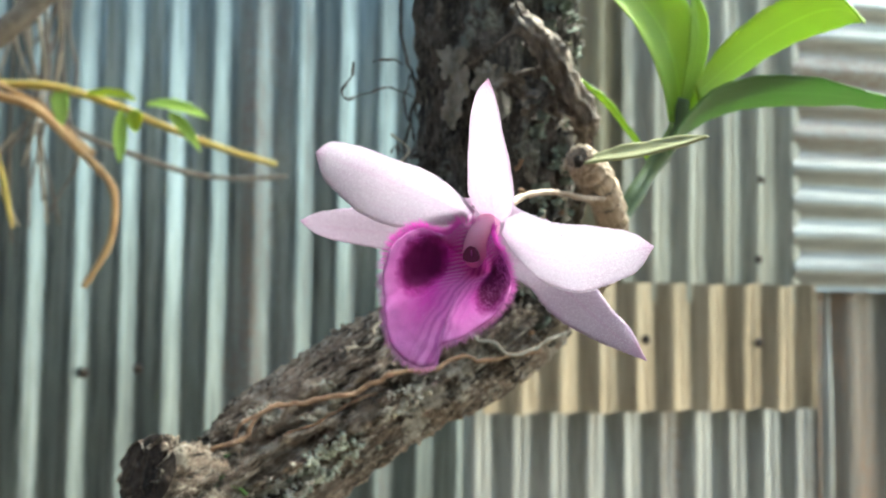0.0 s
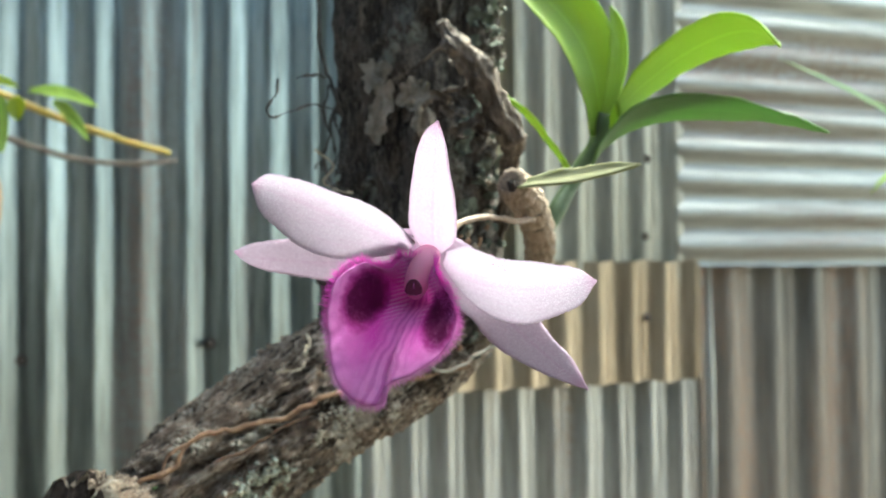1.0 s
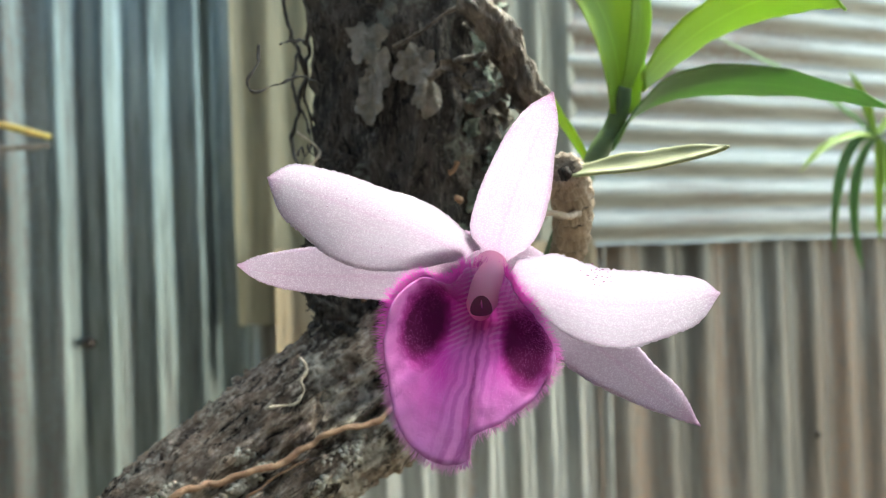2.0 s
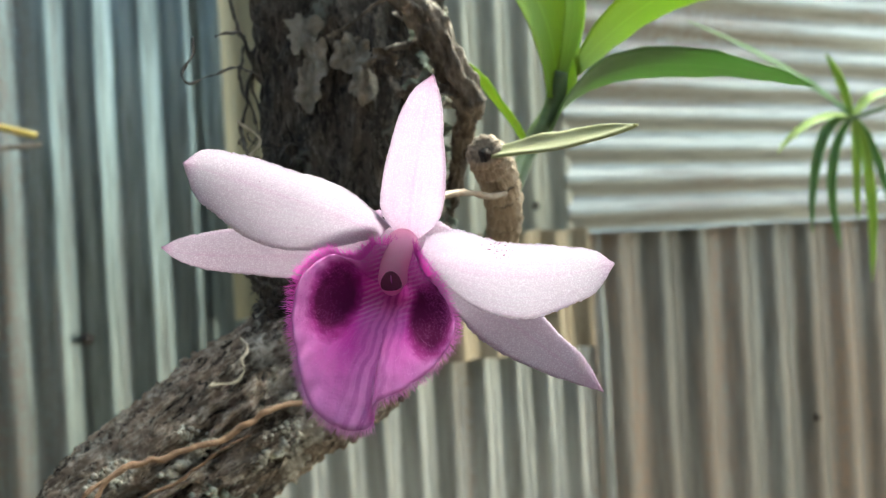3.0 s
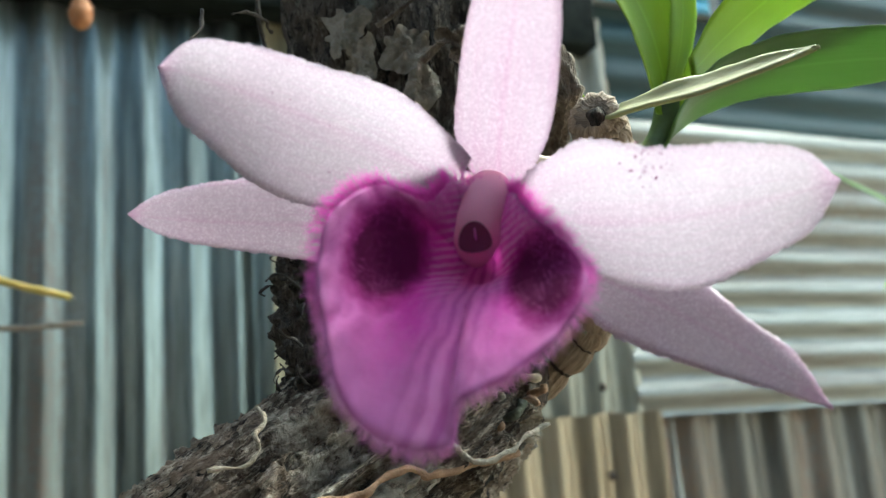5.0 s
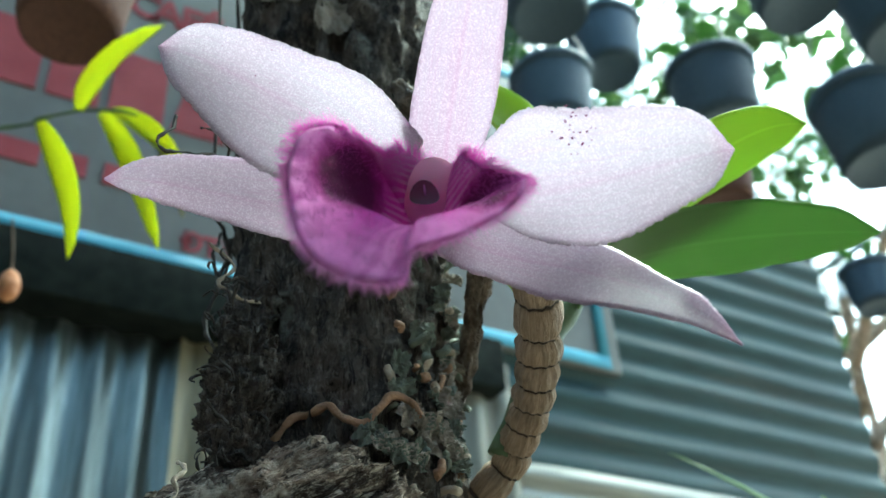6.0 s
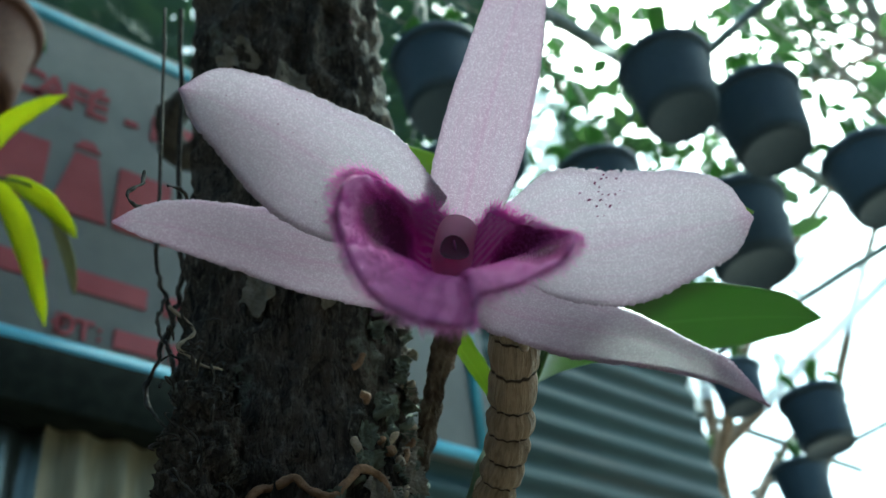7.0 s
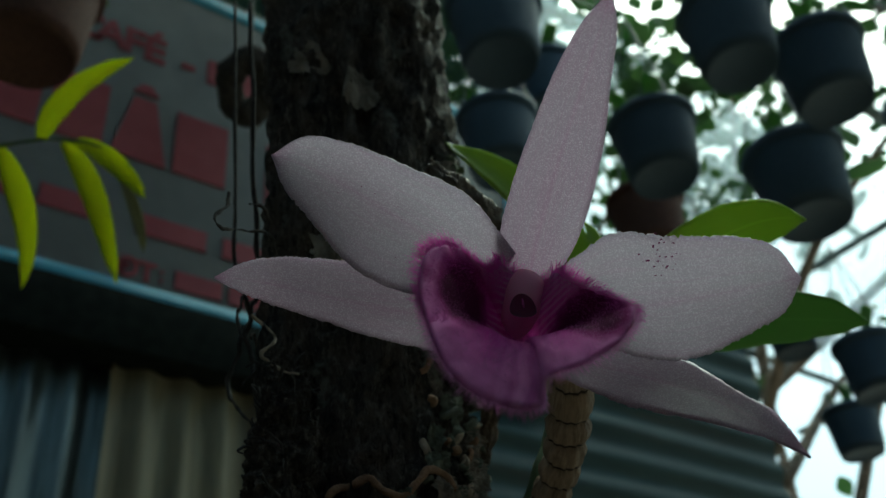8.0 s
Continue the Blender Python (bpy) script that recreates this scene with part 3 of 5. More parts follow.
part("board", box(-1.4, 1.20, SIGN_Y, SIGN_Y + 0.018, 2.267, 3.07, 0.003), "sign_face_dim", sign, "off-white board with its shade put into a grey colour")
part("stripe", box(-1.4, 1.17, SIGN_Y - 0.004, SIGN_Y - 0.0005, 2.271, 2.299), "sign_blue", sign, "blue lower stripe")
part("stripe", box(-1.4, 1.17, SIGN_Y - 0.004, SIGN_Y - 0.0005, 3.020, 3.053), "sign_blue", sign, "blue upper stripe")
part("stripe", box(1.140, 1.168, SIGN_Y - 0.0055, SIGN_Y - 0.0045, 2.299, 3.020), "sign_blue", sign, "blue end stripe")


def words(text, x, z, height):
    cu = bpy.data.curves.new("words", "FONT")
    cu.body, cu.size, cu.extrude, cu.offset = text, height / 0.7, 0.0012, height * 0.045
    tmp = bpy.data.objects.new("words", cu)
    me = bpy.data.meshes.new_from_object(tmp)
    me.materials.append(MAT["sign_red"])
    ob = new("lettering", me)
    bpy.data.objects.remove(tmp)
    ob.parent = sign
    ob.matrix_parent_inverse = Matrix.Translation(-sign.location)
    ob.matrix_basis = pose(x, SIGN_Y - 0.003, z, 90)
    ob["label"] = "red capital letters"


for ch, x in zip("CAF\u00c9-", (0.112, 0.160, 0.212, 0.252, 0.330)):
    words(ch, x, 2.808, 0.062)
for ch, x in zip("\u0110T", (0.262, 0.298)):
    words(ch, x, 2.310, 0.036)


def bar(x0, x1, z0, z1, top=1.0):
    """A plain red block in place of writing; top narrows its upper edge."""
    bm = box(x0, x1, SIGN_Y - 0.004, SIGN_Y - 0.0005, z0, z1)
    mid = (x0 + x1) / 2
    for v in bm.verts:
        if v.co.z > (z0 + z1) / 2:
            v.co.x = mid + (v.co.x - mid) * top
    part("bar", bm, "sign_red", sign, smooth=False)


for z in (2.314, 2.332):
    bar(0.336, 0.342, z, z + 0.006)
# the large line
for x0, x1 in ((-0.62, -0.52), (-0.50, -0.41), (-0.39, -0.30), (-0.28, -0.19), (-0.10, -0.01), (0.006, 0.092), (0.110, 0.205), (0.335, 0.438), (0.522, 0.620), (0.636, 0.735), (0.75, 0.85), (0.87, 0.97)):
    bar(x0, x1, 2.556, 2.702)
bar(0.220, 0.322, 2.556, 2.702, 0.42)
bar(0.246, 0.296, 2.716, 2.738, 0.4)
# the small lines
for x0, x1 in ((-0.62, -0.30), (-0.24, 0.07), (0.385, 0.66)):
    bar(x0, x1, 2.808, 2.870)
for x0, x1 in ((-0.55, -0.20), (-0.17, 0.02), (0.045, 0.095), (0.122, 0.238), (0.285, 0.412), (0.444, 0.560), (0.585, 0.72)):
    bar(x0, x1, 2.401, 2.443)
for x0, x1 in ((0.363, 0.448), (0.462, 0.545), (0.560, 0.655)):
    bar(x0, x1, 2.310, 2.346)

# ---- the log that carries the orchid ----
log = thing("driftwood_log", "dark rough-barked hanging log with a grey lichened side branch", "log", at=(0.0365, 0.117, 1.45))
AXIS = [(0.0372, 0.1175, 1.450), (0.0362, 0.1162, 1.4965), (0.0354, 0.1143, 1.5316), (0.0338, 0.1106, 1.6019), (0.030, 0.107, 1.70), (0.024, 0.104, 1.90), (0.02, 0.10, 2.3), (0.02, 0.10, 3.26)]


def fbm(p, s, octaves=5):
    return noise.fractal(Vector(p) * s, 0.9, 2.1, octaves, noise_basis="PERLIN_ORIGINAL")


def trunk_skin(p, s, a):
    v = Vector((p[0], p[1], p[2] * 0.22))
    plates = 1.0 - abs(fbm(v, 85, 3)) * 1.6
    return 0.0050 * (plates - 0.6) + 0.0022 * fbm((p[0], p[1], p[2] * 0.5), 260, 4) + 0.0024 * fbm(p, 26, 2) + 0.004 * math.exp(-((p[2] - 1.462) / 0.022) ** 2)


# deep cracks along the branch: start and end along and across it, depth, width
CREVICES = [(0.714, 1.2335, 0.753, 1.2235, 0.0050, 0.0016), (0.732, 1.2395, 0.790, 1.2350, 0.0035, 0.0016), (0.735, 1.2035, 0.775, 1.2020, 0.0040, 0.0011), (0.700, 1.2210, 0.728, 1.2155, 0.0030, 0.0011), (0.752, 1.2140, 0.785, 1.2120, 0.0022, 0.0009)]


def branch_skin(p, s, a):
    """Long furrows and flaking plates that run along the branch."""
    along, across = 0.84 * p[0] + 0.54 * p[2], -0.54 * p[0] + 0.84 * p[2]
    furrow = 1.0 - abs(fbm((along * 0.20, p[1], across), 105, 4)) * 2.0
    plate = fbm((along * 0.45, p[1], across), 150, 3)
    step = 0.0013 * (1 if plate > 0.12 else 0)
    carve = 0.0
    if p[1] < 0.097:
        for l0, u0, l1, u1, depth, width in CREVICES:
            k = min(1.0, max(0.0, ((along - l0) * (l1 - l0) + (across - u0) * (u1 - u0)) / ((l1 - l0) ** 2 + (u1 - u0) ** 2)))
            wander = 0.0012 * noise.noise(Vector((along * 120, u0 * 900, 0)))
            gap = math.hypot(along - l0 - k * (l1 - l0), across - u0 - k * (u1 - u0) - wander)
            carve += depth * math.exp(-(gap / width) ** 2)
    return 0.0056 * (furrow - 0.55) - carve + step + 0.0009 * fbm(p, 480, 4) + 0.0018 * fbm(p, 30, 2)


low = spline(AXIS[:6], 150)
part("trunk", tube(low, [0.006, 0.021, 0.0275, 0.0305, 0.0322, 0.0325, 0.0318, 0.031, 0.031, 0.031, 0.031, 0.0312, 0.0314, 0.0316, 0.0318, 0.032, 0.0325, 0.0328, 0.033, 0.0335, 0.034, 0.0345, 0.035, 0.035, 0.035], 300, 110, trunk_skin), "bark_dark", log, "dark fissured bark")
part("upper_trunk", tube(AXIS[5:], [0.0352, 0.036, 0.034], 90, 36, trunk_skin), "bark_dark", log)
BRANCH = [(0.050, 0.114, 1.476), (0.0258, 0.1015, 1.4665), (-0.0094, 0.1005, 1.4480), (-0.0392, 0.0995, 1.4285), (-0.0657, 0.0985, 1.4075), (-0.0880, 0.096, 1.3865), (-0.108, 0.093, 1.364)]
part("branch", tube(BRANCH, [0.019, 0.0240, 0.0240, 0.0235, 0.0228, 0.0220, 0.020], 400, 170, branch_skin), "bark_grey", log, "grey-brown furrowed branch with crusty pale lichen")
part("stub", tube([(-0.066, 0.090, 1.404), (-0.080, 0.080, 1.411), (-0.091, 0.0715, 1.4165), (-0.0985, 0.0655, 1.4195)], [0.012, 0.0125, 0.0115, 0.0118], 40, 48, branch_skin, caps=False), "bark_grey", log, "sawn-off side stub")


def disc(center, normal, radius, seed, material, parent, name):
    n = Vector(normal).normalized()
    q = n.to_track_quat("Z", "Y")
    verts, faces, rings, seg = [], [], 9, 40
    for i in range(rings + 1):
        for k in range(seg):
            a = 2 * math.pi * k / seg
            r = radius * (i / rings) * (1 + 0.10 * noise.noise(Vector((math.cos(a) * 2, math.sin(a) * 2, seed))))
            p = Vector((r * math.cos(a), r * math.sin(a), 0))
            p.z = 0.0012 * noise.noise(p * 320) - 0.0014 * (i / rings) ** 3
            verts.append(Vector(center) + q @ p)
    for i in range(rings):
        for k in range(seg):
            l = (k + 1) % seg
            faces.append((i * seg + k, (i + 1) * seg + k, (i + 1) * seg + l, i * seg + l))
    return part(name, (verts, faces), material, parent)


disc((-0.0985, 0.0655, 1.4195), (-0.60, -0.55, 0.28), 0.0128, 3, "cut_wood", log, "cut_face")["label"] = "dark weathered saw cut"
disc((-0.109, 0.0918, 1.3652), (-0.66, -0.06, -0.72), 0.0205, 5, "cut_wood", log, "cut_face")["label"] = "dark weathered saw cut"


def branch_spot(along, across, lift):
    """A point on the front of the branch, lifted off its bark, and the way out of it."""
    axis = spline(BRANCH, 80)
    i = int(np.argmin(np.abs(axis @ np.array((0.84, 0.0, 0.54)) - along)))
    mid = axis[i].copy()
    u = across - (-0.54 * mid[0] + 0.84 * mid[2])
    r = 0.0235
    way = np.array((-0.54, 0.0, 0.84)) * (u / r) - np.array((0.0, 1.0, 0.0)) * math.sqrt(max(0.02, 1 - (u / r) ** 2))
    mid = mid + np.array((0.84, 0.0, 0.54)) * (along - 0.84 * mid[0] - 0.54 * mid[2])
    base = mid + way * r
    return base + way * (branch_skin(base, 0, 0) + lift), way


def crust(centre, reach, count, seed, material, label):
    """A crusty lichen of many rounded grains."""
    rng = random.Random(seed)
    verts, faces = [], []
    for _ in range(count):
        du, dv = rng.gauss(0, 0.5), rng.gauss(0, 0.5)
        if noise.noise(Vector((du * 2.2, dv * 2.2, seed))) < -0.12:
            continue
        c, n = branch_spot(centre[0] + du * reach[0], centre[1] + dv * reach[1], 0.0)
        r = rng.uniform(0.00035, 0.0010)
        e1 = np.cross(n, (0.3, 0.2, 0.9))
        e1 /= np.linalg.norm(e1)
        e2 = np.cross(n, e1)
        i, turn, long = len(verts), rng.uniform(0, 6.3), rng.uniform(0.8, 1.5)
        for q, h in ((1.0, -0.9), (0.95, 0.35), (0.55, 0.85)):
            for k in range(7):
                a = turn + 2 * math.pi * k / 7
                verts.append(c + (e1 * math.cos(a) * long + e2 * math.sin(a)) * r * q * rng.uniform(0.85, 1.15) + n * r * h)
        verts.append(c + n * r * 1.02)
        for b in (0, 7):
            faces += [(i + b + k, i + b + (k + 1) % 7, i + b + 7 + (k + 1) % 7, i + b + 7 + k) for k in range(7)]
        faces += [(i + 14 + k, i + 14 + (k + 1) % 7, i + 21) for k in range(7)]
    part("crust", (verts, faces), material, log, label)["kind"] = "stuff"


def bark_flake(along, across, long, wide, lift, seed):
    """A torn plate of bark, lifting along its edges."""
    rows, cols, top, low, faces = 13, 6, [], [], []
    for i in range(rows):
        for j in range(cols):
            a, b = 2 * i / (rows - 1) - 1, 2 * j / (cols - 1) - 1
            fit = (1 - 0.72 * abs(a) ** 2.2) * (1 + 0.55 * noise.noise(Vector((a * 2.6, 0 if b < 0 else 5, seed))))
            du = wide * b * fit + 0.0012 * noise.noise(Vector((a * 3, 9, seed)))
            raise_ = lift * (0.25 + 0.75 * abs(b) ** 2 * (0.4 + noise.noise(Vector((a * 2, b, seed + 4))))) + 0.0004 * noise.noise(Vector((a * 7, b * 4, seed)))
            c, n = branch_spot(along + long * a * (1 + 0.1 * b), across + du, raise_)
            top.append(c)
            low.append(c - n * 0.0016)
    k = len(top)
    for i in range(rows - 1):
        for j in range(cols - 1):
            q = (i * cols + j, i * cols + j + 1, (i + 1) * cols + j + 1, (i + 1) * cols + j)
            faces += [q, tuple(k + x for x in q[::-1])]
        for j in (0, cols - 1):
            faces.append((i * cols + j, (i + 1) * cols + j, k + (i + 1) * cols + j, k + i * cols + j))
    for j in range(cols - 1):
        for i in (0, rows - 1):
            faces.append((i * cols + j, i * cols + j + 1, k + i * cols + j + 1, k + i * cols + j))
    part("bark_flake", (top + low, faces), "bark_grey", log)


crust((0.7440, 1.2285), (0.0095, 0.0022), 260, 41, "crust_pale", "pale grainy lichen crust")
crust((0.7370, 1.2120), (0.0115, 0.0065), 620, 42, "crust_green", "greenish pale grainy lichen crust")
crust((0.7680, 1.2150), (0.0090, 0.0050), 330, 43, "crust_pale", "pale grainy lichen crust")
crust((0.7150, 1.2120), (0.0090, 0.0050), 260, 44, "crust_pale", "pale grainy lichen crust")
crust((0.7480, 1.2340), (0.0030, 0.0020), 60, 45, "crust_pale", "pale grainy lichen crust")
crust((0.7240, 1.2370), (0.0080, 0.0025), 120, 46, "crust_pale", "pale grainy lichen crust")
brng = random.Random(17)
for k in range(34):
    bark_flake(brng.uniform(0.695, 0.790), brng.uniform(1.203, 1.241), brng.uniform(0.003, 0.0085), brng.uniform(0.0008, 0.0022), brng.uniform(0.0006, 0.0022), k * 3.7)

mrng = random.Random(3)
for k in range(26):
    c = Vector((-0.0735, 0.0770, 1.4105)) + Vector((mrng.gauss(0, 0.005), mrng.gauss(0, 0.002), mrng.gauss(0, 0.0045)))
    d = Vector((mrng.uniform(-0.6, 0.6), -1.0, mrng.uniform(-0.2, 0.8))) * mrng.uniform(0.003, 0.006)
    w = [mrng.uniform(0.0006, 0.0012) for _ in range(6)]
    part("moss_leaf", blade([c - d * 0.6, c - d * 0.2, c + d * 0.3, c + d * 0.7], (0, 0.6, 0), (0.4, 0.4), w, w, (-0.4, -0.4, 0.8), 0.0003, 10, 4), "leaf_pale" if k % 3 else "leaf", log)


def trunk_center(z):
    zs = [p[2] for p in AXIS]
    return np.interp(z, zs, [p[0] for p in AXIS]), np.interp(z, zs, [p[1] for p in AXIS])


def lichen(deg, z, size, tall, seed, material="lichen", lift=0.0016):
    """A lobed leafy lichen lying on the trunk."""
    rings, seg, verts, faces = 7, 46, [], []
    for i in range(rings + 1):
        for k in range(seg):
            a = 2 * math.pi * k / seg
            lobe = 1 + 0.50 * noise.noise(Vector((math.cos(a) * 1.7, math.sin(a) * 1.7, seed))) + 0.14 * noise.noise(Vector((math.cos(a) * 5, math.sin(a) * 5, seed + 3)))
            r = i / rings * max(0.25, lobe)
            zz = z + r * tall * math.sin(a)
            cx, cy = trunk_center(zz)
            ang = radians(deg) + r * size * math.cos(a) / 0.031
            rad = 0.0318 + lift + 0.0012 * noise.noise(Vector((r * math.cos(a) * 5, r * math.sin(a) * 5, seed + 8))) + 0.0016 * (i / rings) ** 4 * noise.noise(Vector((a * 3, seed, 0)))
            way = np.array((math.cos(ang), math.sin(ang), 0))
            base = np.array((cx, cy, zz)) + way * 0.0315
            rad += max(-0.002, trunk_skin(base, 0, 0))
            verts.append((cx + rad * way[0], cy + rad * way[1], zz))
    for i in range(rings):
        for k in range(seg):
            l = (k + 1) % seg
            faces.append((i * seg + k, (i + 1) * seg + k, (i + 1) * seg + l, i * seg + l))
    part("lichen", (verts, faces), material, log)


lichen(-141, 1.5700, 0.0066, 0.0068, 11)
lichen(-139, 1.5520, 0.0047, 0.0072, 12)
lichen(-133, 1.5610, 0.0043, 0.0059, 13)
lichen(-112, 1.5620, 0.0062, 0.0064, 14)
lichen(-106, 1.5510, 0.0043, 0.0051, 15)
lichen(-120, 1.6300, 0.0062, 0.0085, 16)
lichen(-150, 1.6450, 0.0055, 0.0068, 17)
lichen(-75, 1.4900, 0.0060, 0.0060, 18)
for k in range(24):
    lichen(-78 + 34 * random.random(), 1.475 + 0.135 * random.random(), 0.0022 + 0.003 * random.random(), 0.002 + 0.0035 * random.random(), 30 + k, "lichen_green" if k % 3 else "lichen", 0.002)
for k in range(22):
    lichen(-60 - 50 * random.random(), 1.482 + 0.03 * random.random(), 0.0018 + 0.0022 * random.random(), 0.0018 + 0.0025 * random.random(), 80 + k, "lichen_green" if k % 2 else "lichen", 0.003)

frng = random.Random(31)
for k in range(46):
    # curled lichen flakes that stand off the bark
    deg, z = radians(frng.uniform(-62, -20)), frng.uniform(1.495, 1.625)
    cx, cy = trunk_center(z)
    way = Vector((math.cos(deg), math.sin(deg), 0))
    c = Vector((cx, cy, z)) + way * 0.0315
    side = Vector((-way.y, way.x, 0)) * frng.uniform(-0.6, 0.6)
    d = (way * 0.9 + side + Vector((0, 0, frng.uniform(-0.8, 0.5)))) * frng.uniform(0.003, 0.0055)
    w = [frng.uniform(0.0012, 0.0028) for _ in range(6)]
    part("lichen_flake", blade([c - way * 0.001, c + d * 0.35, c + d * 0.75 + Vector((0, 0, 0.0006)), c + d], (frng.uniform(-0.5, 0.5), 0.5, 0), (0.6, 0.6), w, w, (-0.3, -0.8, 0.4), 0.0004, 12, 6, 0.0010, k), "lichen_green" if k % 3 else "lichen", log)

# ---- the orchid plant on the log ----
plant = thing("orchid_plant", "orchid with a jointed brown cane, young green shoot and clinging roots", "orchid", at=(0.05, 0.05, 1.50))


def wob(p, s, a):
    return 0.0004 * fbm(p, 340, 3)


def root(points, r0, r1, material="root", n=60):
    points = [Vector(p) + Vector((noise.noise(Vector(p) * 190), noise.noise(Vector(p) * 190 + Vector((7, 0, 0))), noise.noise(Vector(p) * 190 + Vector((0, 9, 0))))) * r0 * 2.0 for p in spline(points, max(len(points), n // 3))]
    part("root", tube(points, [r0, r0 * 1.1, (r0 + r1) / 2, r1], n, 8, wob), material, plant)


root([(-0.078, 0.0769, 1.4238), (-0.0667, 0.074, 1.4293), (-0.0572, 0.0754, 1.4387), (-0.0418, 0.0735, 1.4416), (-0.0262, 0.0725, 1.4455), (-0.0134, 0.0715, 1.4506), (-0.0008, 0.0725, 1.4519), (0.0111, 0.074, 1.4564), (0.022, 0.0747, 1.4547), (0.0424, 0.079, 1.4583)], 0.00085, 0.0009, n=130)
root([(-0.057, 0.0754, 1.4385), (-0.066, 0.0758, 1.4335), (-0.071, 0.0765, 1.4262)], 0.0007, 0.0005)
root([(-0.032, 0.0735, 1.4593), (-0.0243, 0.0732, 1.4597), (-0.0211, 0.0735, 1.4629), (-0.0218, 0.0745, 1.4659), (-0.0196, 0.0755, 1.4689), (-0.0196, 0.0800, 1.4718)], 0.0004, 0.0005, "root_pale")
root([(-0.052, 0.0765, 1.4290), (-0.041, 0.0740, 1.4340), (-0.030, 0.0735, 1.4400), (-0.020, 0.0735, 1.4440)], 0.0004, 0.0003)
root([(0.012, 0.074, 1.4640), (0.024, 0.0735, 1.4610), (0.030, 0.075, 1.4560), (0.044, 0.078, 1.4615), (0.056, 0.086, 1.4650)], 0.0007, 0.0006, "lichen")
root([(-0.006, 0.142, 1.72), (-0.0022, 0.1376, 1.6068), (-0.0006, 0.1382, 1.5899), (0.0035, 0.1380, 1.5753), (0.0061, 0.1386, 1.5608), (0.0080, 0.1390, 1.5462), (0.006, 0.130, 1.528)], 0.0007, 0.0005, "root_dark", 90)
root([(0.000, 0.140, 1.72), (0.0050, 0.1360, 1.6070), (0.0078, 0.1366, 1.5852), (0.0058, 0.1378, 1.5705), (0.0032, 0.1394, 1.5558), (0.0012, 0.1408, 1.5412), (0.006, 0.128, 1.522)], 0.0009, 0.0005, "root_dark", 90)
root([(0.0035, 0.1380, 1.5753), (-0.001, 0.132, 1.560), (0.003, 0.126, 1.545), (-0.003, 0.120, 1.532)], 0.0005, 0.0003, "root_dark")
root([(-0.0094, 0.0946, 1.5682), (-0.0157, 0.0829, 1.5667), (-0.0226, 0.0795, 1.5639)], 0.0004, 0.00025, "root_dark")
root([(-0.0298, 0.0761, 1.5626), (-0.0315, 0.0748, 1.5563), (-0.0344, 0.0737, 1.5518), (-0.0331, 0.0736, 1.5486), (-0.0251, 0.0757, 1.5517), (-0.0163, 0.0786, 1.555), (-0.004, 0.096, 1.556)], 0.0004, 0.0003, "root_dark")
root([(-0.012, 0.0965, 1.541), (-0.006, 0.0955, 1.535), (-0.009, 0.0960, 1.528), (0.002, 0.0945, 1.524)], 0.0004, 0.0004, "root_pale")

trng = random.Random(21)
part("moss_tuft", tube([(0.007, 0.104, 1.534), (0.002, 0.101, 1.522), (0.000, 0.100, 1.505), (0.000, 0.099, 1.488), (0.003, 0.099, 1.470)], [0.003, 0.006, 0.0085, 0.009, 0.008], 110, 70, lambda p, s, a: 0.0035 * fbm(p, 150, 4) + 0.0022 * fbm(p, 520, 3)), "bark_dark", log, "dark matted moss and rootlets")
for k in range(70):
    a = Vector((trng.uniform(-0.010, 0.006), 0.095 + trng.uniform(-0.008, 0.008), trng.uniform(1.475, 1.535)))
    pts = [a]
    for _ in range(3):
        pts.append(pts[-1] + Vector((trng.uniform(-0.003, 0.002), trng.uniform(-0.003, 0.003), trng.uniform(-0.003, 0.003))))
    root(pts, 0.0003, 0.00016, "root_dark", 16)
root([(0.0076, 0.0950, 1.4880), (0.0115, 0.0925, 1.4930), (0.0171, 0.0890, 1.4942), (0.0221, 0.0850, 1.4925), (0.0262, 0.0820, 1.4892), (0.0291, 0.0805, 1.4950), (0.0363, 0.0805, 1.4970), (0.0415, 0.0800, 1.4930)], 0.0009, 0.0011, "root", 70)
for k in range(44):
    deg, z = radians(trng.uniform(-98, -52)), trng.uniform(1.462, 1.530)
    cx, cy = trunk_center(z)
    way = Vector((math.cos(deg), math.sin(deg), 0))
    a = Vector((cx, cy, z)) + way * 0.0325
    up = Vector((trng.uniform(-0.5, 0.5), trng.uniform(-0.3, 0.3), trng.uniform(-0.3, 1.0)))
    r = trng.uniform(0.0006, 0.0011)
    root([a, a + way * 0.0022 + up * 0.001, a + way * 0.0034 + up * 0.003, a + way * 0.0030 + up * 0.0055], r, r * 1.1, ("root", "root_pale", "lichen_green")[k % 3], 14)

# withered cane leaning on the log
dry = [(0.0263, 0.0600, 1.5835), (0.0289, 0.0556, 1.5756), (0.0336, 0.0540, 1.5694), (0.0389, 0.0540, 1.5637), (0.0444, 0.0554, 1.5542), (0.0506, 0.0566, 1.5446), (0.0535, 0.0610, 1.5390), (0.0580, 0.0750, 1.5330), (0.0630, 0.0900, 1.5210), (0.0620, 0.1020, 1.5050), (0.0550, 0.1080, 1.4900)]


def dry_skin(p, s, a):
    return 0.0007 * math.sin(a * 8 + 4 * fbm(p, 70, 2)) + 0.0016 * fbm(p, 210, 4) + 0.0003 * math.cos(s * 46)


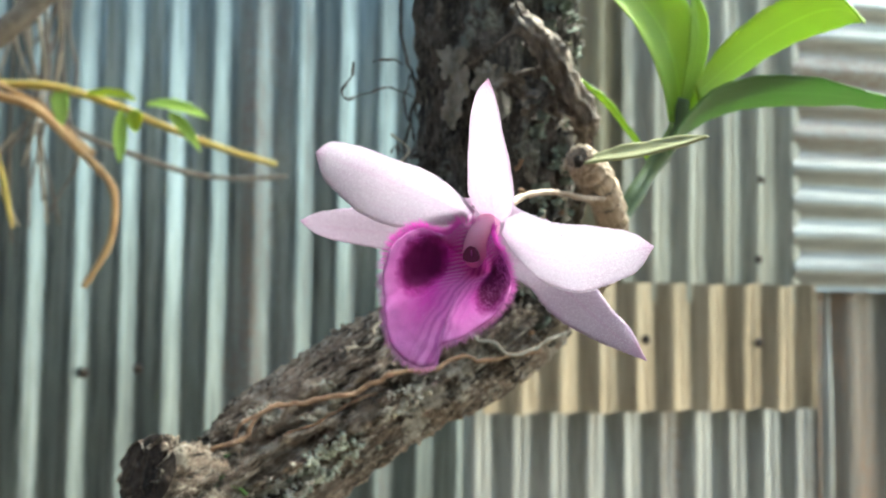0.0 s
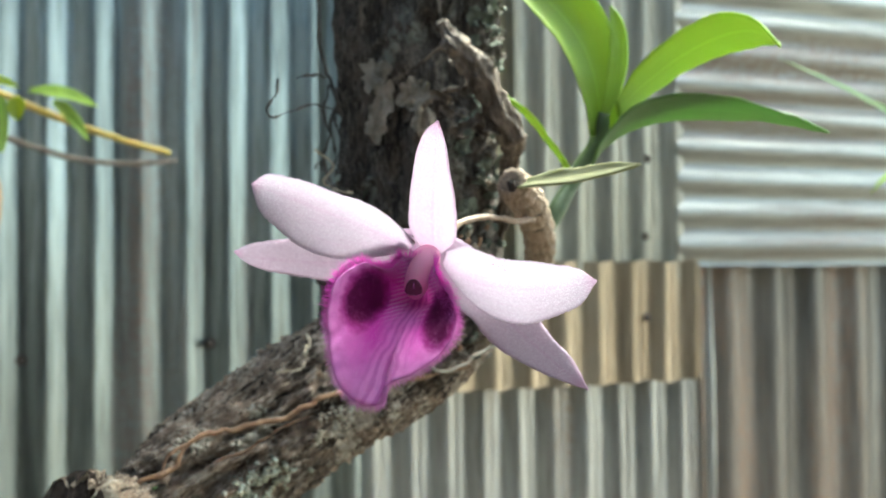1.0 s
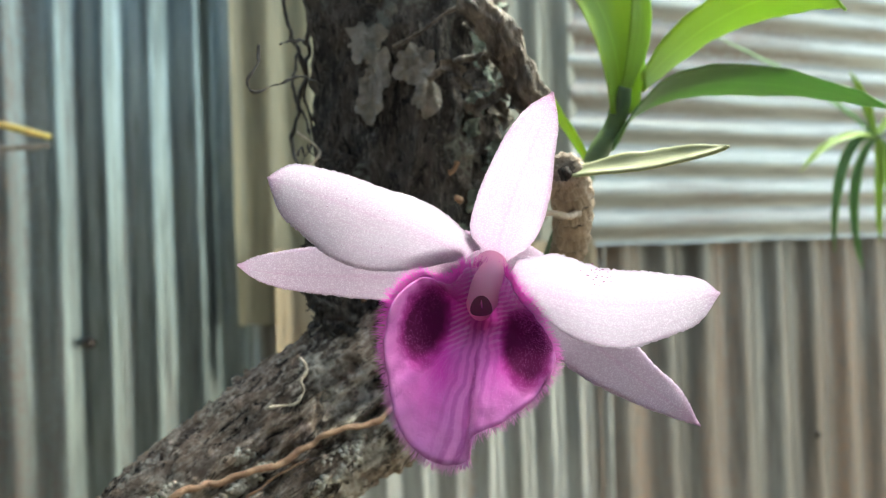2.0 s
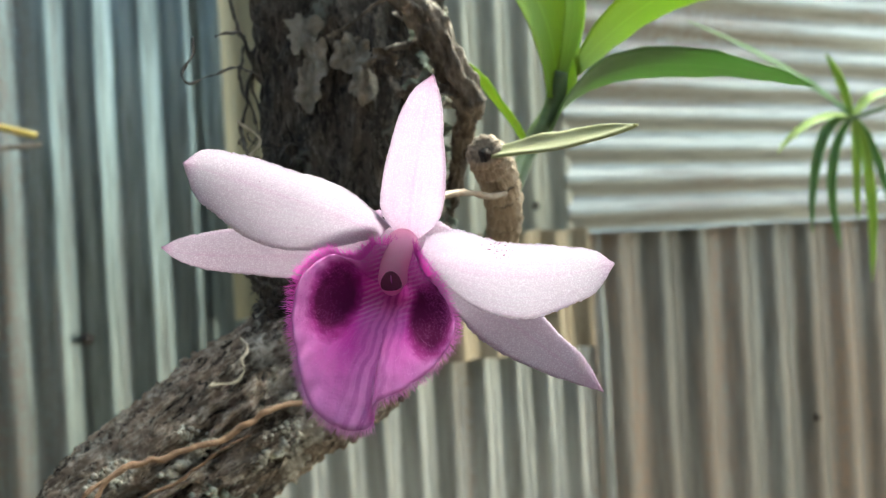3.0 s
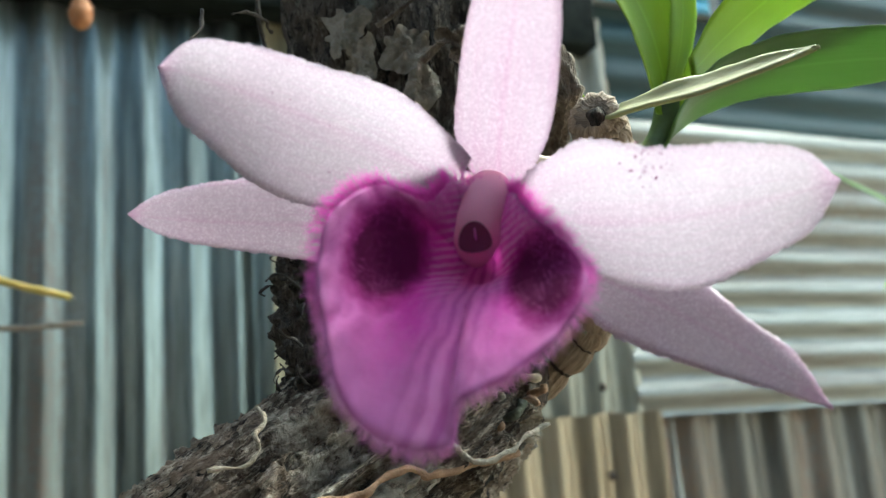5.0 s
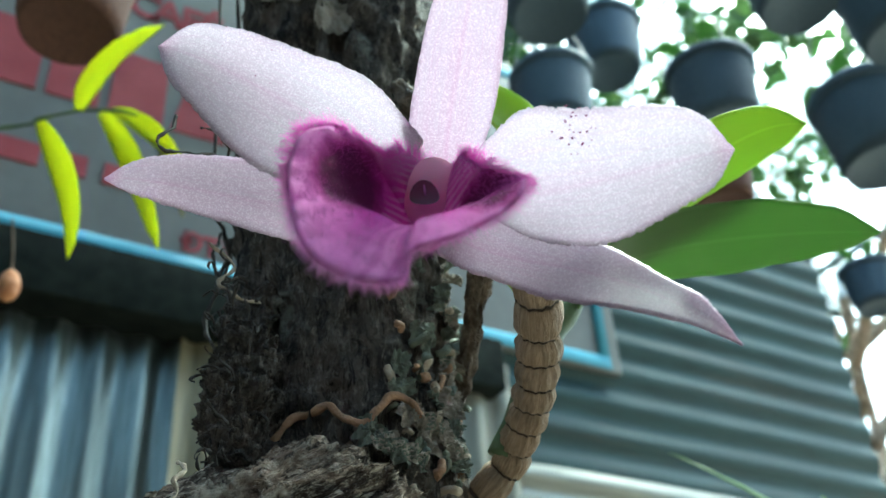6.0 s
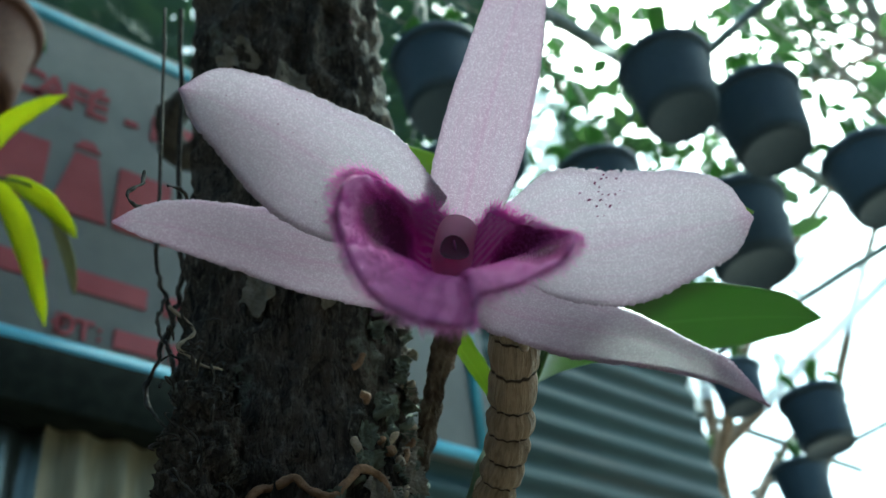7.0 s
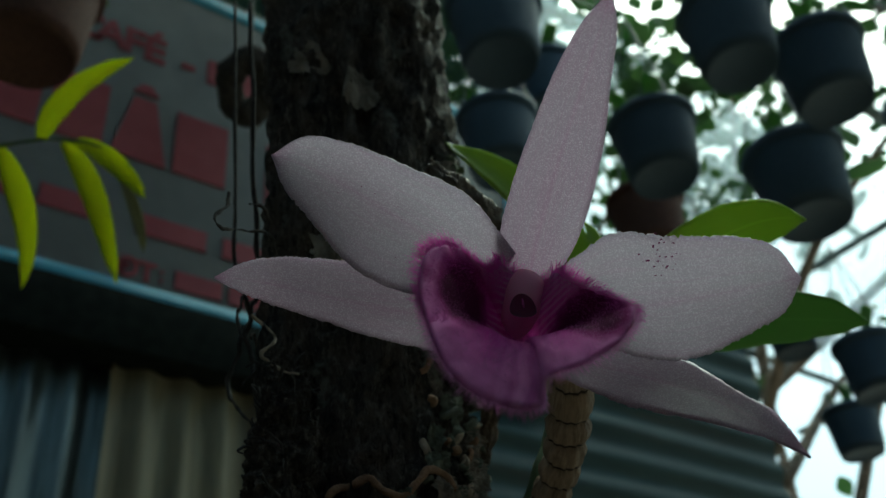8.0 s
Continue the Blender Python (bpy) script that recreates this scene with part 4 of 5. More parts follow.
part("old_cane", tube(dry, [0.0020, 0.0036, 0.0044, 0.0052, 0.0048, 0.0050, 0.0036, 0.0026, 0.0024, 0.0024, 0.0024], 110, 30, dry_skin), "cane_dry", plant, "shrivelled grey-brown old cane")
for pts, r in (([(0.014, 0.080, 1.566), (0.020, 0.072, 1.5695), (0.026, 0.063, 1.5745), (0.031, 0.058, 1.574)], 0.0007), ([(0.024, 0.076, 1.556), (0.029, 0.069, 1.560), (0.037, 0.059, 1.561)], 0.0011)):
    part("root", tube(pts, [r, r * 0.8, r * 1.2], 40, 10, wob), "cane_dry", plant)
srng = random.Random(12)
for k in range(16):
    # torn papery sheaths round the foot of the withered cane
    c = Vector((0.030 + 0.016 * srng.random(), 0.056 + 0.012 * srng.random(), 1.540 + 0.032 * srng.random()))
    d = Vector((srng.uniform(-1, 1), srng.uniform(-0.6, 0.2), srng.uniform(-1, 0.6))) * 0.008
    w = [srng.uniform(0.0012, 0.0026) for _ in range(6)]
    part("sheath", blade([c, c + d * 0.3 + Vector((0, -0.002, 0)), c + d * 0.7, c + d], (0, 0.8, 0), (0.7, 0.7), w, w, (-0.3, -0.9, 0.1), 0.0003, 12, 6, 0.0008, k), "cane_dry", plant)

# flowering cane, swollen between its joints
cane = [(0.0352, 0.0215, 1.5228), (0.0390, 0.0252, 1.5215), (0.0489, 0.0370, 1.5165), (0.0600, 0.0530, 1.5080), (0.0655, 0.0640, 1.5000), (0.0685, 0.0750, 1.4930), (0.0700, 0.0880, 1.4860), (0.062, 0.104, 1.474)]


def cane_skin(p, s, a):
    j = (s * 14.0) % 1.0
    return 0.0015 * math.sin(math.pi * j) ** 0.5 - 0.0013 + 0.0004 * math.sin(a * 12 + s * 20) + 0.0005 * fbm(p, 220, 3)


part("cane", tube(cane, [0.0046, 0.0057, 0.0061, 0.0058, 0.0054, 0.0050, 0.0047, 0.0043], 150, 32, cane_skin), "cane", plant, "pale brown papery jointed cane")
# shallow dark disc gives the shade of a hollow that isn't modelled
disc((0.0346, 0.0206, 1.5217), (-0.696, -0.678, 0.238), 0.0027, 8, "cut_wood", plant, "leaf_scar")["label"] = "dark disc standing in for the shaded hollow of the cane"
shoot = [(0.066, 0.084, 1.488), (0.072, 0.079, 1.503), (0.0795, 0.0805, 1.5155), (0.0905, 0.083, 1.5310), (0.0985, 0.080, 1.5446), (0.1000, 0.0750, 1.5570)]
part("shoot", tube(shoot, [0.0030, 0.0032, 0.0033, 0.0034, 0.0036, 0.0026], 60, 18, lambda p, s, a: 0.0003 * math.cos(s * 28)), "stem_green", plant, "dull green young shoot")


def leaf(rib, half, facing, material, turn=(0, 0, 0), cup=(0.25, 0.25), label="", tip=0.5, thick=0.0009):
    w = (0.45 * half, 0.70 * half, 0.95 * half, half, 0.86 * half, tip * half)
    part("leaf", blade(rib, turn, cup, w, w, facing, thick, 34, 12, 0.0006, len(label)), material, plant, label)


part("leaf", blade([(0.1010, 0.0670, 1.5570), (0.1228, 0.0713, 1.5776), (0.1361, 0.0290, 1.5933), (0.1317, 0.0089, 1.5706)], (-1.014, -0.891, -0.624), (-0.06, 0.0), (0.0040, 0.0097, 0.0126, 0.0120, 0.0090, 0.0054), (0.0040, 0.0095, 0.0130, 0.0115, 0.0091, 0.0055), (-0.15, -0.9, 0.4), 0.0009, 50, 16, 0.0006, 4), "leaf_lime", plant, "bright lime green broad leaf")
part("leaf", blade([(0.0920, 0.0695, 1.5375), (0.1200, 0.0845, 1.5721), (0.1443, 0.0317, 1.5529), (0.1556, 0.0128, 1.5424)], (1.5, -1.972, 1.083), (0.05, 0.05), (0.0060, 0.0135, 0.0152, 0.0161, 0.0147, 0.0096), (0.0060, 0.0130, 0.0147, 0.0181, 0.0147, 0.0075), (-0.1, -0.7, 0.7), 0.0009, 50, 16, 0.0006, 5), "leaf", plant, "mid green strap leaf arching out")
leaf([(0.0990, 0.0775, 1.5480), (0.0985, 0.0740, 1.5850), (0.0820, 0.0760, 1.6000), (0.0480, 0.0790, 1.6180)], 0.0125, (-0.05, -0.97, 0.15), "leaf_lime", cup=(0.5, 0.5), label="broad lime green leaf turned upwards")
leaf([(0.0995, 0.0755, 1.5540), (0.1040, 0.0712, 1.5700), (0.1065, 0.0690, 1.5850), (0.1010, 0.0712, 1.5990)], 0.0038, (-0.3, -0.95, 0.1), "leaf_lime", label="narrow folded young leaf")
leaf([(0.0915, 0.0880, 1.5330), (0.0830, 0.0865, 1.5435), (0.0715, 0.0850, 1.5560), (0.0600, 0.0835, 1.5645)], 0.0048, (0.76, -0.20, 0.59), "leaf_lime", cup=(0.2, 0.2), label="slim green leaf")
leaf([(0.0365, 0.0222, 1.5215), (0.0430, 0.0130, 1.5225), (0.0540, 0.0020, 1.5232), (0.0639, -0.0104, 1.5258)], 0.0034, (-0.2, -0.75, 0.65), "leaf_pale", label="small pale yellow-green leaf", thick=0.0011)

# ---- the flower ----
flower = thing("orchid_flower", "pale lilac orchid bloom with a hairy magenta two-eyed lip", "flower", at=(-0.0037, 0.0005, 1.4897))
FACE = (-0.5, -0.84, 0.12)
petal_l = part("petal", blade([(-0.0048, 0.0035, 1.5002), (-0.0119, 0.0056, 1.5057), (-0.0400, 0.0041, 1.5153), (-0.0492, 0.0110, 1.5191)], (0.84, -0.362, -0.256), (0.43, 0.22), (0.0078, 0.0087, 0.0105, 0.0085, 0.0067, 0.0044), (0.0003, 0.0062, 0.0116, 0.0129, 0.0095, 0.0056), FACE, 0.0005, 190, 22, 0.0004, 1, 0.0003), "petal", flower, "broad pale lilac-white petal")
petal_r = part("petal", blade([(0.0035, -0.0019, 1.4964), (0.0093, -0.0092, 1.4875), (0.0214, -0.0313, 1.4878), (0.0341, -0.0366, 1.4909)], (-0.642, 0.027, 0.043), (0.18, 0.40), (0.0003, 0.0031, 0.0084, 0.0105, 0.0077, 0.0048), (0.0057, 0.0095, 0.0135, 0.0115, 0.0094, 0.0058), FACE, 0.0005, 190, 22, 0.0005, 2, 0.0004), "petal", flower, "broad pale petal with fine purple specks")
part("sepal", blade([(-0.0049, 0.0063, 1.4931), (-0.0187, 0.0228, 1.4987), (-0.0443, 0.0154, 1.4956), (-0.0520, 0.0275, 1.5004)], (0.33, 0.06, -0.028), (0.05, -0.07), (0.0139, 0.0118, 0.0096, 0.0075, 0.0055, 0.0031), (0.0079, 0.0066, 0.0058, 0.0047, 0.0035, 0.0020), FACE, 0.0005, 170, 18, 0.0004, 3, 0.0003), "sepal", flower, "narrow pink-tipped sepal")
part("sepal", blade([(0.0004, 0.0026, 1.4901), (0.0210, 0.0107, 1.4894), (0.0176, -0.0225, 1.4758), (0.0371, -0.0257, 1.4608)], (-0.193, 0.244, 0.28), (0.0, 0.07), (0.0057, 0.0052, 0.0058, 0.0077, 0.0058, 0.0026), (0.0169, 0.0139, 0.0109, 0.0078, 0.0049, 0.0034), FACE, 0.0005, 170, 18, 0.0004, 4, 0.0003), "sepal", flower, "narrow drooping pink-tipped sepal")
part("sepal", blade([(0.0016, 0.0010, 1.4995), (-0.0018, -0.0064, 1.5087), (-0.0096, -0.0333, 1.5204), (-0.0137, -0.0465, 1.5298)], (-0.019, 0.17, 0.006), (0.06, 0.06), (0.0026, 0.0062, 0.0080, 0.0073, 0.0047, 0.0027), (0.0023, 0.0065, 0.0074, 0.0068, 0.0055, 0.0031), FACE, 0.0005, 170, 18, 0.0002, 5, 0.00012), "sepal", flower, "upright lilac dorsal sepal")

prng = random.Random(4)
near = [v for v in petal_r.data.vertices if (v.co - Vector((0.0092, -0.0250, 1.4930))).length < 0.0052 or (v.co - Vector((0.0040, -0.0150, 1.4970))).length < 0.0012]
for k in range(46):
    v = prng.choice(near)
    jig = Vector((prng.uniform(-1, 1), prng.uniform(-1, 1), prng.uniform(-1, 1))) * 0.0006
    jig -= v.normal * jig.dot(v.normal)
    bm = bmesh.new()
    bmesh.ops.create_icosphere(bm, subdivisions=1, radius=prng.uniform(0.00010, 0.00026))
    bmesh.ops.transform(bm, matrix=Matrix.Translation(v.co + jig) @ v.normal.to_track_quat("Z", "Y").to_matrix().to_4x4() @ Matrix.Diagonal((1.3, 0.8, 0.4, 1)), verts=bm.verts)
    part("speck", bm, "speckle", petal_r)

upper = [v for v in petal_l.data.vertices if (v.co - Vector((-0.0290, 0.0060, 1.5150))).length < 0.0150 and v.normal.y < 0]
for k in range(16):
    v = prng.choice(upper)
    bm = bmesh.new()
    bmesh.ops.create_icosphere(bm, subdivisions=1, radius=prng.uniform(0.00006, 0.00014))
    bmesh.ops.transform(bm, matrix=Matrix.Translation(v.co) @ v.normal.to_track_quat("Z", "Y").to_matrix().to_4x4() @ Matrix.Diagonal((1.3, 0.8, 0.4, 1)), verts=bm.verts)
    part("speck", bm, "speckle", petal_l)

bm = bmesh.new()
bmesh.ops.create_uvsphere(bm, u_segments=20, v_segments=12, radius=1.0)
bmesh.ops.transform(bm, matrix=Matrix.Translation((-0.0015, 0.0085, 1.4995)) @ Matrix.Rotation(radians(-27.6), 4, "Z") @ Matrix.Diagonal((0.0058, 0.0038, 0.0048, 1)), verts=bm.verts)
part("receptacle", bm, "sepal", flower, "pale pink base where the petals join")

# lip: a funnel whose rim is given in the flower's own right, forward and up directions, in millimetres
HEART = np.array((-0.0037, 0.0005, 1.4897))
RIGHT, FWD = np.array((0.886, -0.463, 0.0)), np.array((-0.463, -0.886, 0.0))
RIM = [(-2.3, 6.8, 8.4), (-4.6, 8.6, 6.4), (-6.4, 9.9, 5.0), (-8.6, 12.0, 5.6), (-12.3, 14.6, 6.8), (-15.8, 17.6, 5.0), (-19.0, 20.4, 1.3), (-20.7, 22.2, -6.0), (-20.4, 22.9, -11.4), (-19.4, 24.4, -17.6), (-17.6, 26.2, -23.9),
       (-13.3, 27.4, -28.8), (-8.4, 27.8, -30.6), (-4.4, 27.4, -29.7), (-3.2, 26.8, -25.2), (3.4, 26.6, -22.4), (10.3, 25.2, -17.4), (14.0, 23.6, -11.9), (14.1, 20.6, -8.0), (12.0, 16.5, -3.8), (9.8, 13.9, -0.8), (7.8, 12.2, 2.0), (6.4, 9.4, 5.2), (4.8, 2.0, 7.0)]


def lip_point(a, n, z):
    return HEART + (RIGHT * a + FWD * n + np.array((0, 0, z))) * 0.001


def lip_surface(u, rho):
    """u runs round the rim, rho from the throat to the rim."""
    k = len(RIM)
    t = (u % 1.0) * k
    i = int(t)
    f = t - i
    a, b, c, d = (np.array(RIM[(i + o) % k], float) for o in (-1, 0, 1, 2))
    e = 0.5 * (2 * b + (c - a) * f + (2 * a - 5 * b + 4 * c - d) * f * f + (3 * b - a - 3 * c + d) * f**3)
    th = math.atan2(e[2] + 3.5, e[0] - 0.6)
    o = np.array((0.6 + 2.6 * math.cos(th), -1.0, -3.5 + 2.8 * math.sin(th)))
    low = max(0.0, min(1.0, (-e[2] - 7.0) / 13.0))
    low = low * low * (3 - 2 * low)
    m = o + (e - o) * ((1 - low) * np.array((0.55, 0.70, 0.46)) + low * np.array((0.36, 0.74, 0.16)))
    p = (1 - rho) ** 2 * o + 2 * rho * (1 - rho) * m + rho**2 * e
    return p


def lip_mesh():
    seg, rings, verts, uvs, faces = 190, 34, [], [], []
    for i in range(rings + 1):
        for k in range(seg + 1):
            rho = i / rings
            p = lip_surface(k / seg, rho)
            ripple = 0.45 * rho**2 * noise.noise(Vector(p) * 0.35) + 0.12 * rho**4 * math.sin(k / seg * 2 * math.pi * 31)
            q = lip_point(p[0], p[1] + ripple, p[2])
            verts.append(q)
            uvs.append((k / seg, rho))
    w = seg + 1
    for i in range(rings):
        for k in range(seg):
            faces.append((i * w + k, (i + 1) * w + k, (i + 1) * w + k + 1, i * w + k + 1))
    verts.append(lip_point(0.6, -1.4, -3.5))
    uvs.append((0.5, 0.0))
    faces += [(len(verts) - 1, k, k + 1) for k in range(seg)]
    return verts, faces, uvs


lip = part("lip", lip_mesh(), "lip", flower, "velvety magenta heart-shaped lip with dark eyes")
sol = lip.modifiers.new("thickness", "SOLIDIFY")
sol.thickness, sol.offset = 0.0006, 0.0


def fringe_mesh():
    rng = random.Random(5)
    verts, faces, uvs = [], [], []
    for k in range(12500):
        edge = k < 2600
        u = (k / 2600 if edge else rng.random())
        rho = 0.97 + 0.03 * rng.random() if edge else 0.45 + 0.54 * rng.random() ** 0.6
        p, p2 = lip_surface(u, rho), lip_surface(u, rho - 0.06)
        pu = lip_surface(u + 0.002, rho)
        out = (p - p2) / max(1e-6, np.linalg.norm(p - p2))
        if edge:
            out = out * np.array((1.0, 0.12, 1.0))
            out /= max(1e-6, np.linalg.norm(out))
        along = (pu - p) / max(1e-6, np.linalg.norm(pu - p))
        nor = np.cross(out, along)
        nor /= max(1e-6, np.linalg.norm(nor))
        if nor[1] < 0:
            nor = -nor
        way = out * (1.0 if edge else 0.35) + nor * (0.9 * rng.random() - 0.25 if edge else 0.9) + along * rng.uniform(-0.5, 0.5)
        way /= np.linalg.norm(way)
        size = rng.uniform(1.0, 2.3) * (1.65 if p[2] > -4 else 1.2) if edge else rng.uniform(0.4, 0.9)
        wd = 0.055 if edge else 0.045
        bend = np.array((rng.uniform(-0.2, 0.2), rng.uniform(-0.2, 0.2), rng.uniform(-0.25, 0.15))) * size
        flat = np.cross(way, along)
        flat /= max(1e-6, np.linalg.norm(flat))
        i0 = len(verts)
        for c, w in ((p - way * 0.15, wd), (p + way * size * 0.6, wd * 0.75)):
            verts += [lip_point(*(c - along * w)), lip_point(*(c + along * w)), lip_point(*(c + flat * w * 1.3))]
        verts.append(lip_point(*(p + way * size + bend)))
        uvs += [(u, rho)] * 7
        for x, y in ((0, 1), (1, 2), (2, 0)):
            faces += [(i0 + x, i0 + y, i0 + 3 + y, i0 + 3 + x), (i0 + 3 + x, i0 + 3 + y, i0 + 6)]
    return verts, faces, uvs


part("fringe", fringe_mesh(), "lip_hair", lip, "fine fringe of magenta hairs")["kind"] = "stuff"

col_pts = [lip_point(3.2, -4.5, 9.0), lip_point(2.8, -0.6, 8.0), lip_point(1.9, 2.2, 5.4), lip_point(1.0, 2.9, 2.6), lip_point(0.3, 3.0, 0.1), lip_point(0.1, 2.2, -1.7), lip_point(0.2, 0.4, -2.9)]
column = part("column", tube(col_pts, [0.0030, 0.0041, 0.0045, 0.0043, 0.0036, 0.0026, 0.0008], 64, 32), "column", flower, "smooth pink column")


def shield(cx, cn, cz, wide, tall, dish):
    """A rounded three-cornered hollow face, broad below, set in the front of the column."""
    verts, faces, rings, seg = [], [], 6, 32
    for i in range(rings + 1):
        q = i / rings
        for k in range(seg):
            a = 2 * math.pi * k / seg
            x, z = math.cos(a), math.sin(a)
            x *= wide * (1.0 - 0.30 * z) * (1 - 0.10 * math.cos(2 * a))
            verts.append(lip_point(cx + x * q, cn - dish * (1 - q * q) + 0.16 * (z * tall * q), cz + z * tall * q))
    for i in range(rings):
        for k in range(seg):
            l = (k + 1) % seg
            faces.append((i * seg + k, i * seg + l, (i + 1) * seg + l, (i + 1) * seg + k))
    return verts, faces


part("stigma", shield(0.15, 7.20, -0.2, 2.6, 2.3, 0.12), "stigma", column, "dark wine-red three-cornered cavity")
part("streak", tube([lip_point(0.2, 7.45, 1.1), lip_point(0.25, 7.27, 0.2), lip_point(0.3, 7.17, -0.7)], [0.00012, 0.00022, 0.00012], 10, 6), "lip", column, "faint rosy line in the cavity")
part("pedicel", tube([(0.0492, 0.0352, 1.5118), (0.0400, 0.0268, 1.5104), (0.0290, 0.0215, 1.5112), (0.0180, 0.0160, 1.5098), (0.0090, 0.0100, 1.5055), (0.0020, 0.0040, 1.4990)], [0.0013, 0.0010, 0.0009, 0.0010, 0.0014, 0.0018], 48, 14, wob), "pedicel", flower, "slender pinkish-brown stalk")

# ---- plants and pots hanging round it ----
def frond(name, label, stems, leaves, base):
    ob = thing(name, label, "plant", at=base)
    for pts, r, m in stems:
        part("stem", tube(pts, [r, r, r * 0.7], 60, 10, lambda p, s, a: 0.0006 * fbm(p, 60, 3)), m, ob)
    for rib, half, facing, m in leaves:
        w = (0.35 * half, 0.75 * half, half, half, 0.75 * half, 0.45 * half)
        part("leaf", blade(rib, (0, 0, 0), (0.3, 0.3), w, w, facing, 0.0008, 24, 8, 0.001, 3), m, ob)
    return ob


def rib4(p, q):
    p, q = Vector(p), Vector(q)
    return [p, p.lerp(q, 0.33) + Vector((0, 0, 0.006)), p.lerp(q, 0.66) + Vector((0, 0, 0.006)), q]


frond("bamboo_orchid", "arching stem with translucent yellow-green lance leaves", [
    ([(-0.40, 0.70, 1.86), (-0.20, 0.62, 1.90), (-0.0538, 0.5444, 1.9172), (-0.0338, 0.5266, 1.9196), (-0.01, 0.5066, 1.921), (0.0154, 0.4893, 1.9181), (0.0312, 0.4818, 1.9125)], 0.0017, "stem_green")],
    [([(-0.0333, 0.5275, 1.9181), (-0.0180, 0.5318, 1.9000), (0.0110, 0.5440, 1.8660), (0.0116, 0.5732, 1.8272)], 0.0096, (-0.5, -0.75, -0.35), "leaf_yellow"),
     ([(0.0056, 0.4969, 1.9182), (0.0260, 0.4950, 1.9040), (0.0500, 0.5090, 1.8650), (0.0706, 0.5284, 1.8255)], 0.0090, (-0.5, -0.75, -0.35), "leaf_yellow"),
     ([(0.0136, 0.4906, 1.9182), (0.0340, 0.4810, 1.9110), (0.0560, 0.4800, 1.8930), (0.0697, 0.4825, 1.8778)], 0.0078, (-0.5, -0.75, -0.35), "leaf_yellow"),
     ([(0.0508, 0.4854, 1.8913), (0.0643, 0.4888, 1.8755), (0.0743, 0.4941, 1.8607), (0.0809, 0.504, 1.8438)], 0.0045, (-0.5, -0.75, -0.35), "leaf_pale"),
     ([(-0.0092, 0.5061, 1.9209), (-0.0088, 0.4909, 1.9376), (0.0016, 0.4650, 1.9590), (0.0321, 0.4319, 1.9678)], 0.0100, (-0.5, -0.75, -0.35), "leaf_yellow")],
    (-0.40, 0.70, 1.86))
frond("hanging_orchid", "trailing yellow canes with small leaves and a bundle of dry roots", [
    ([(-0.42, 0.77, 1.72), (-0.3249, 0.753, 1.6925), (-0.2922, 0.7457, 1.6884), (-0.2378, 0.7334, 1.6851), (-0.1843, 0.7322, 1.6711), (-0.1294, 0.7311, 1.6493), (-0.0735, 0.7246, 1.6296), (-0.0227, 0.7189, 1.6155)], 0.0042, "stem_yellow"),
    ([(-0.42, 0.77, 1.74), (-0.3088, 0.7296, 1.6772), (-0.2874, 0.725, 1.672), (-0.2552, 0.7182, 1.6614), (-0.2297, 0.724, 1.6389), (-0.2008, 0.7293, 1.6104), (-0.1824, 0.7264, 1.5883), (-0.179, 0.7272, 1.5606), (-0.1853, 0.7307, 1.5271), (-0.2072, 0.738, 1.489)], 0.0044, "stem_orange"),
    ([(-0.42, 0.72, 1.62), (-0.3123, 0.6981, 1.7022), (-0.2819, 0.6899, 1.7236), (-0.2516, 0.6813, 1.7503), (-0.2216, 0.6722, 1.7875), (-0.20, 0.66, 1.88)], 0.011, "twig"),
    ([(-0.30, 0.735, 1.640), (-0.285, 0.73, 1.60), (-0.277, 0.728, 1.565), (-0.272, 0.727, 1.545)], 0.003, "stem_yellow"),
    ([(-0.300, 0.74, 1.69), (-0.25, 0.735, 1.665), (-0.215, 0.73, 1.632), (-0.200, 0.73, 1.620)], 0.003, "stem_orange")],
    [([(-0.1633, 0.7277, 1.6657), (-0.1625, 0.725, 1.658), (-0.1615, 0.722, 1.65), (-0.1608, 0.7183, 1.6414)], 0.008, (-0.2, -1, 0), "leaf_yellow"),
     ([(-0.1759, 0.7306, 1.6655), (-0.1755, 0.725, 1.646), (-0.175, 0.72, 1.627), (-0.1742, 0.713, 1.6093)], 0.007, (-0.2, -1, 0), "leaf_lime"),
     (rib4((-0.1514, 0.7246, 1.6714), (-0.0905, 0.7013, 1.655)), 0.008, (-0.2, -0.7, 0.6), "leaf_lime"),
     (rib4((-0.1300, 0.7249, 1.6630), (-0.098, 0.71, 1.6234)), 0.006, (-0.2, -0.9, 0.3), "leaf_lime"),
     (rib4((-0.2351, 0.7329, 1.6824), (-0.2299, 0.7237, 1.6445)), 0.009, (-0.2, -1, 0), "leaf_lime"),
     (rib4((-0.215, 0.73, 1.676), (-0.160, 0.71, 1.672)), 0.008, (-0.2, -0.6, 0.8), "leaf_yellow")],
    (-0.42, 0.77, 1.74))
dry_twig = part("dry_twig", tube([(-0.55, 1.02, 1.84), (-0.377, 1.0181, 1.7569), (-0.3075, 1.0046, 1.7155), (-0.2478, 1.0132, 1.6844), (-0.2015, 1.0343, 1.6696), (-0.1234, 1.0485, 1.6474), (-0.0571, 1.0541, 1.6424), (0.0095, 1.0589, 1.6488)], [0.005, 0.004, 0.004, 0.003], 70, 10, lambda p, s, a: 0.0008 * fbm(p, 50, 3)), "twig")
tagged(dry_twig, "thin grey-brown dry twig in front of the fence", "twig")
bundle = thing("root_bundle", "hanging tangle of pale dry aerial roots", "roots", at=(-0.25, 0.78, 1.82))
rng = random.Random(8)
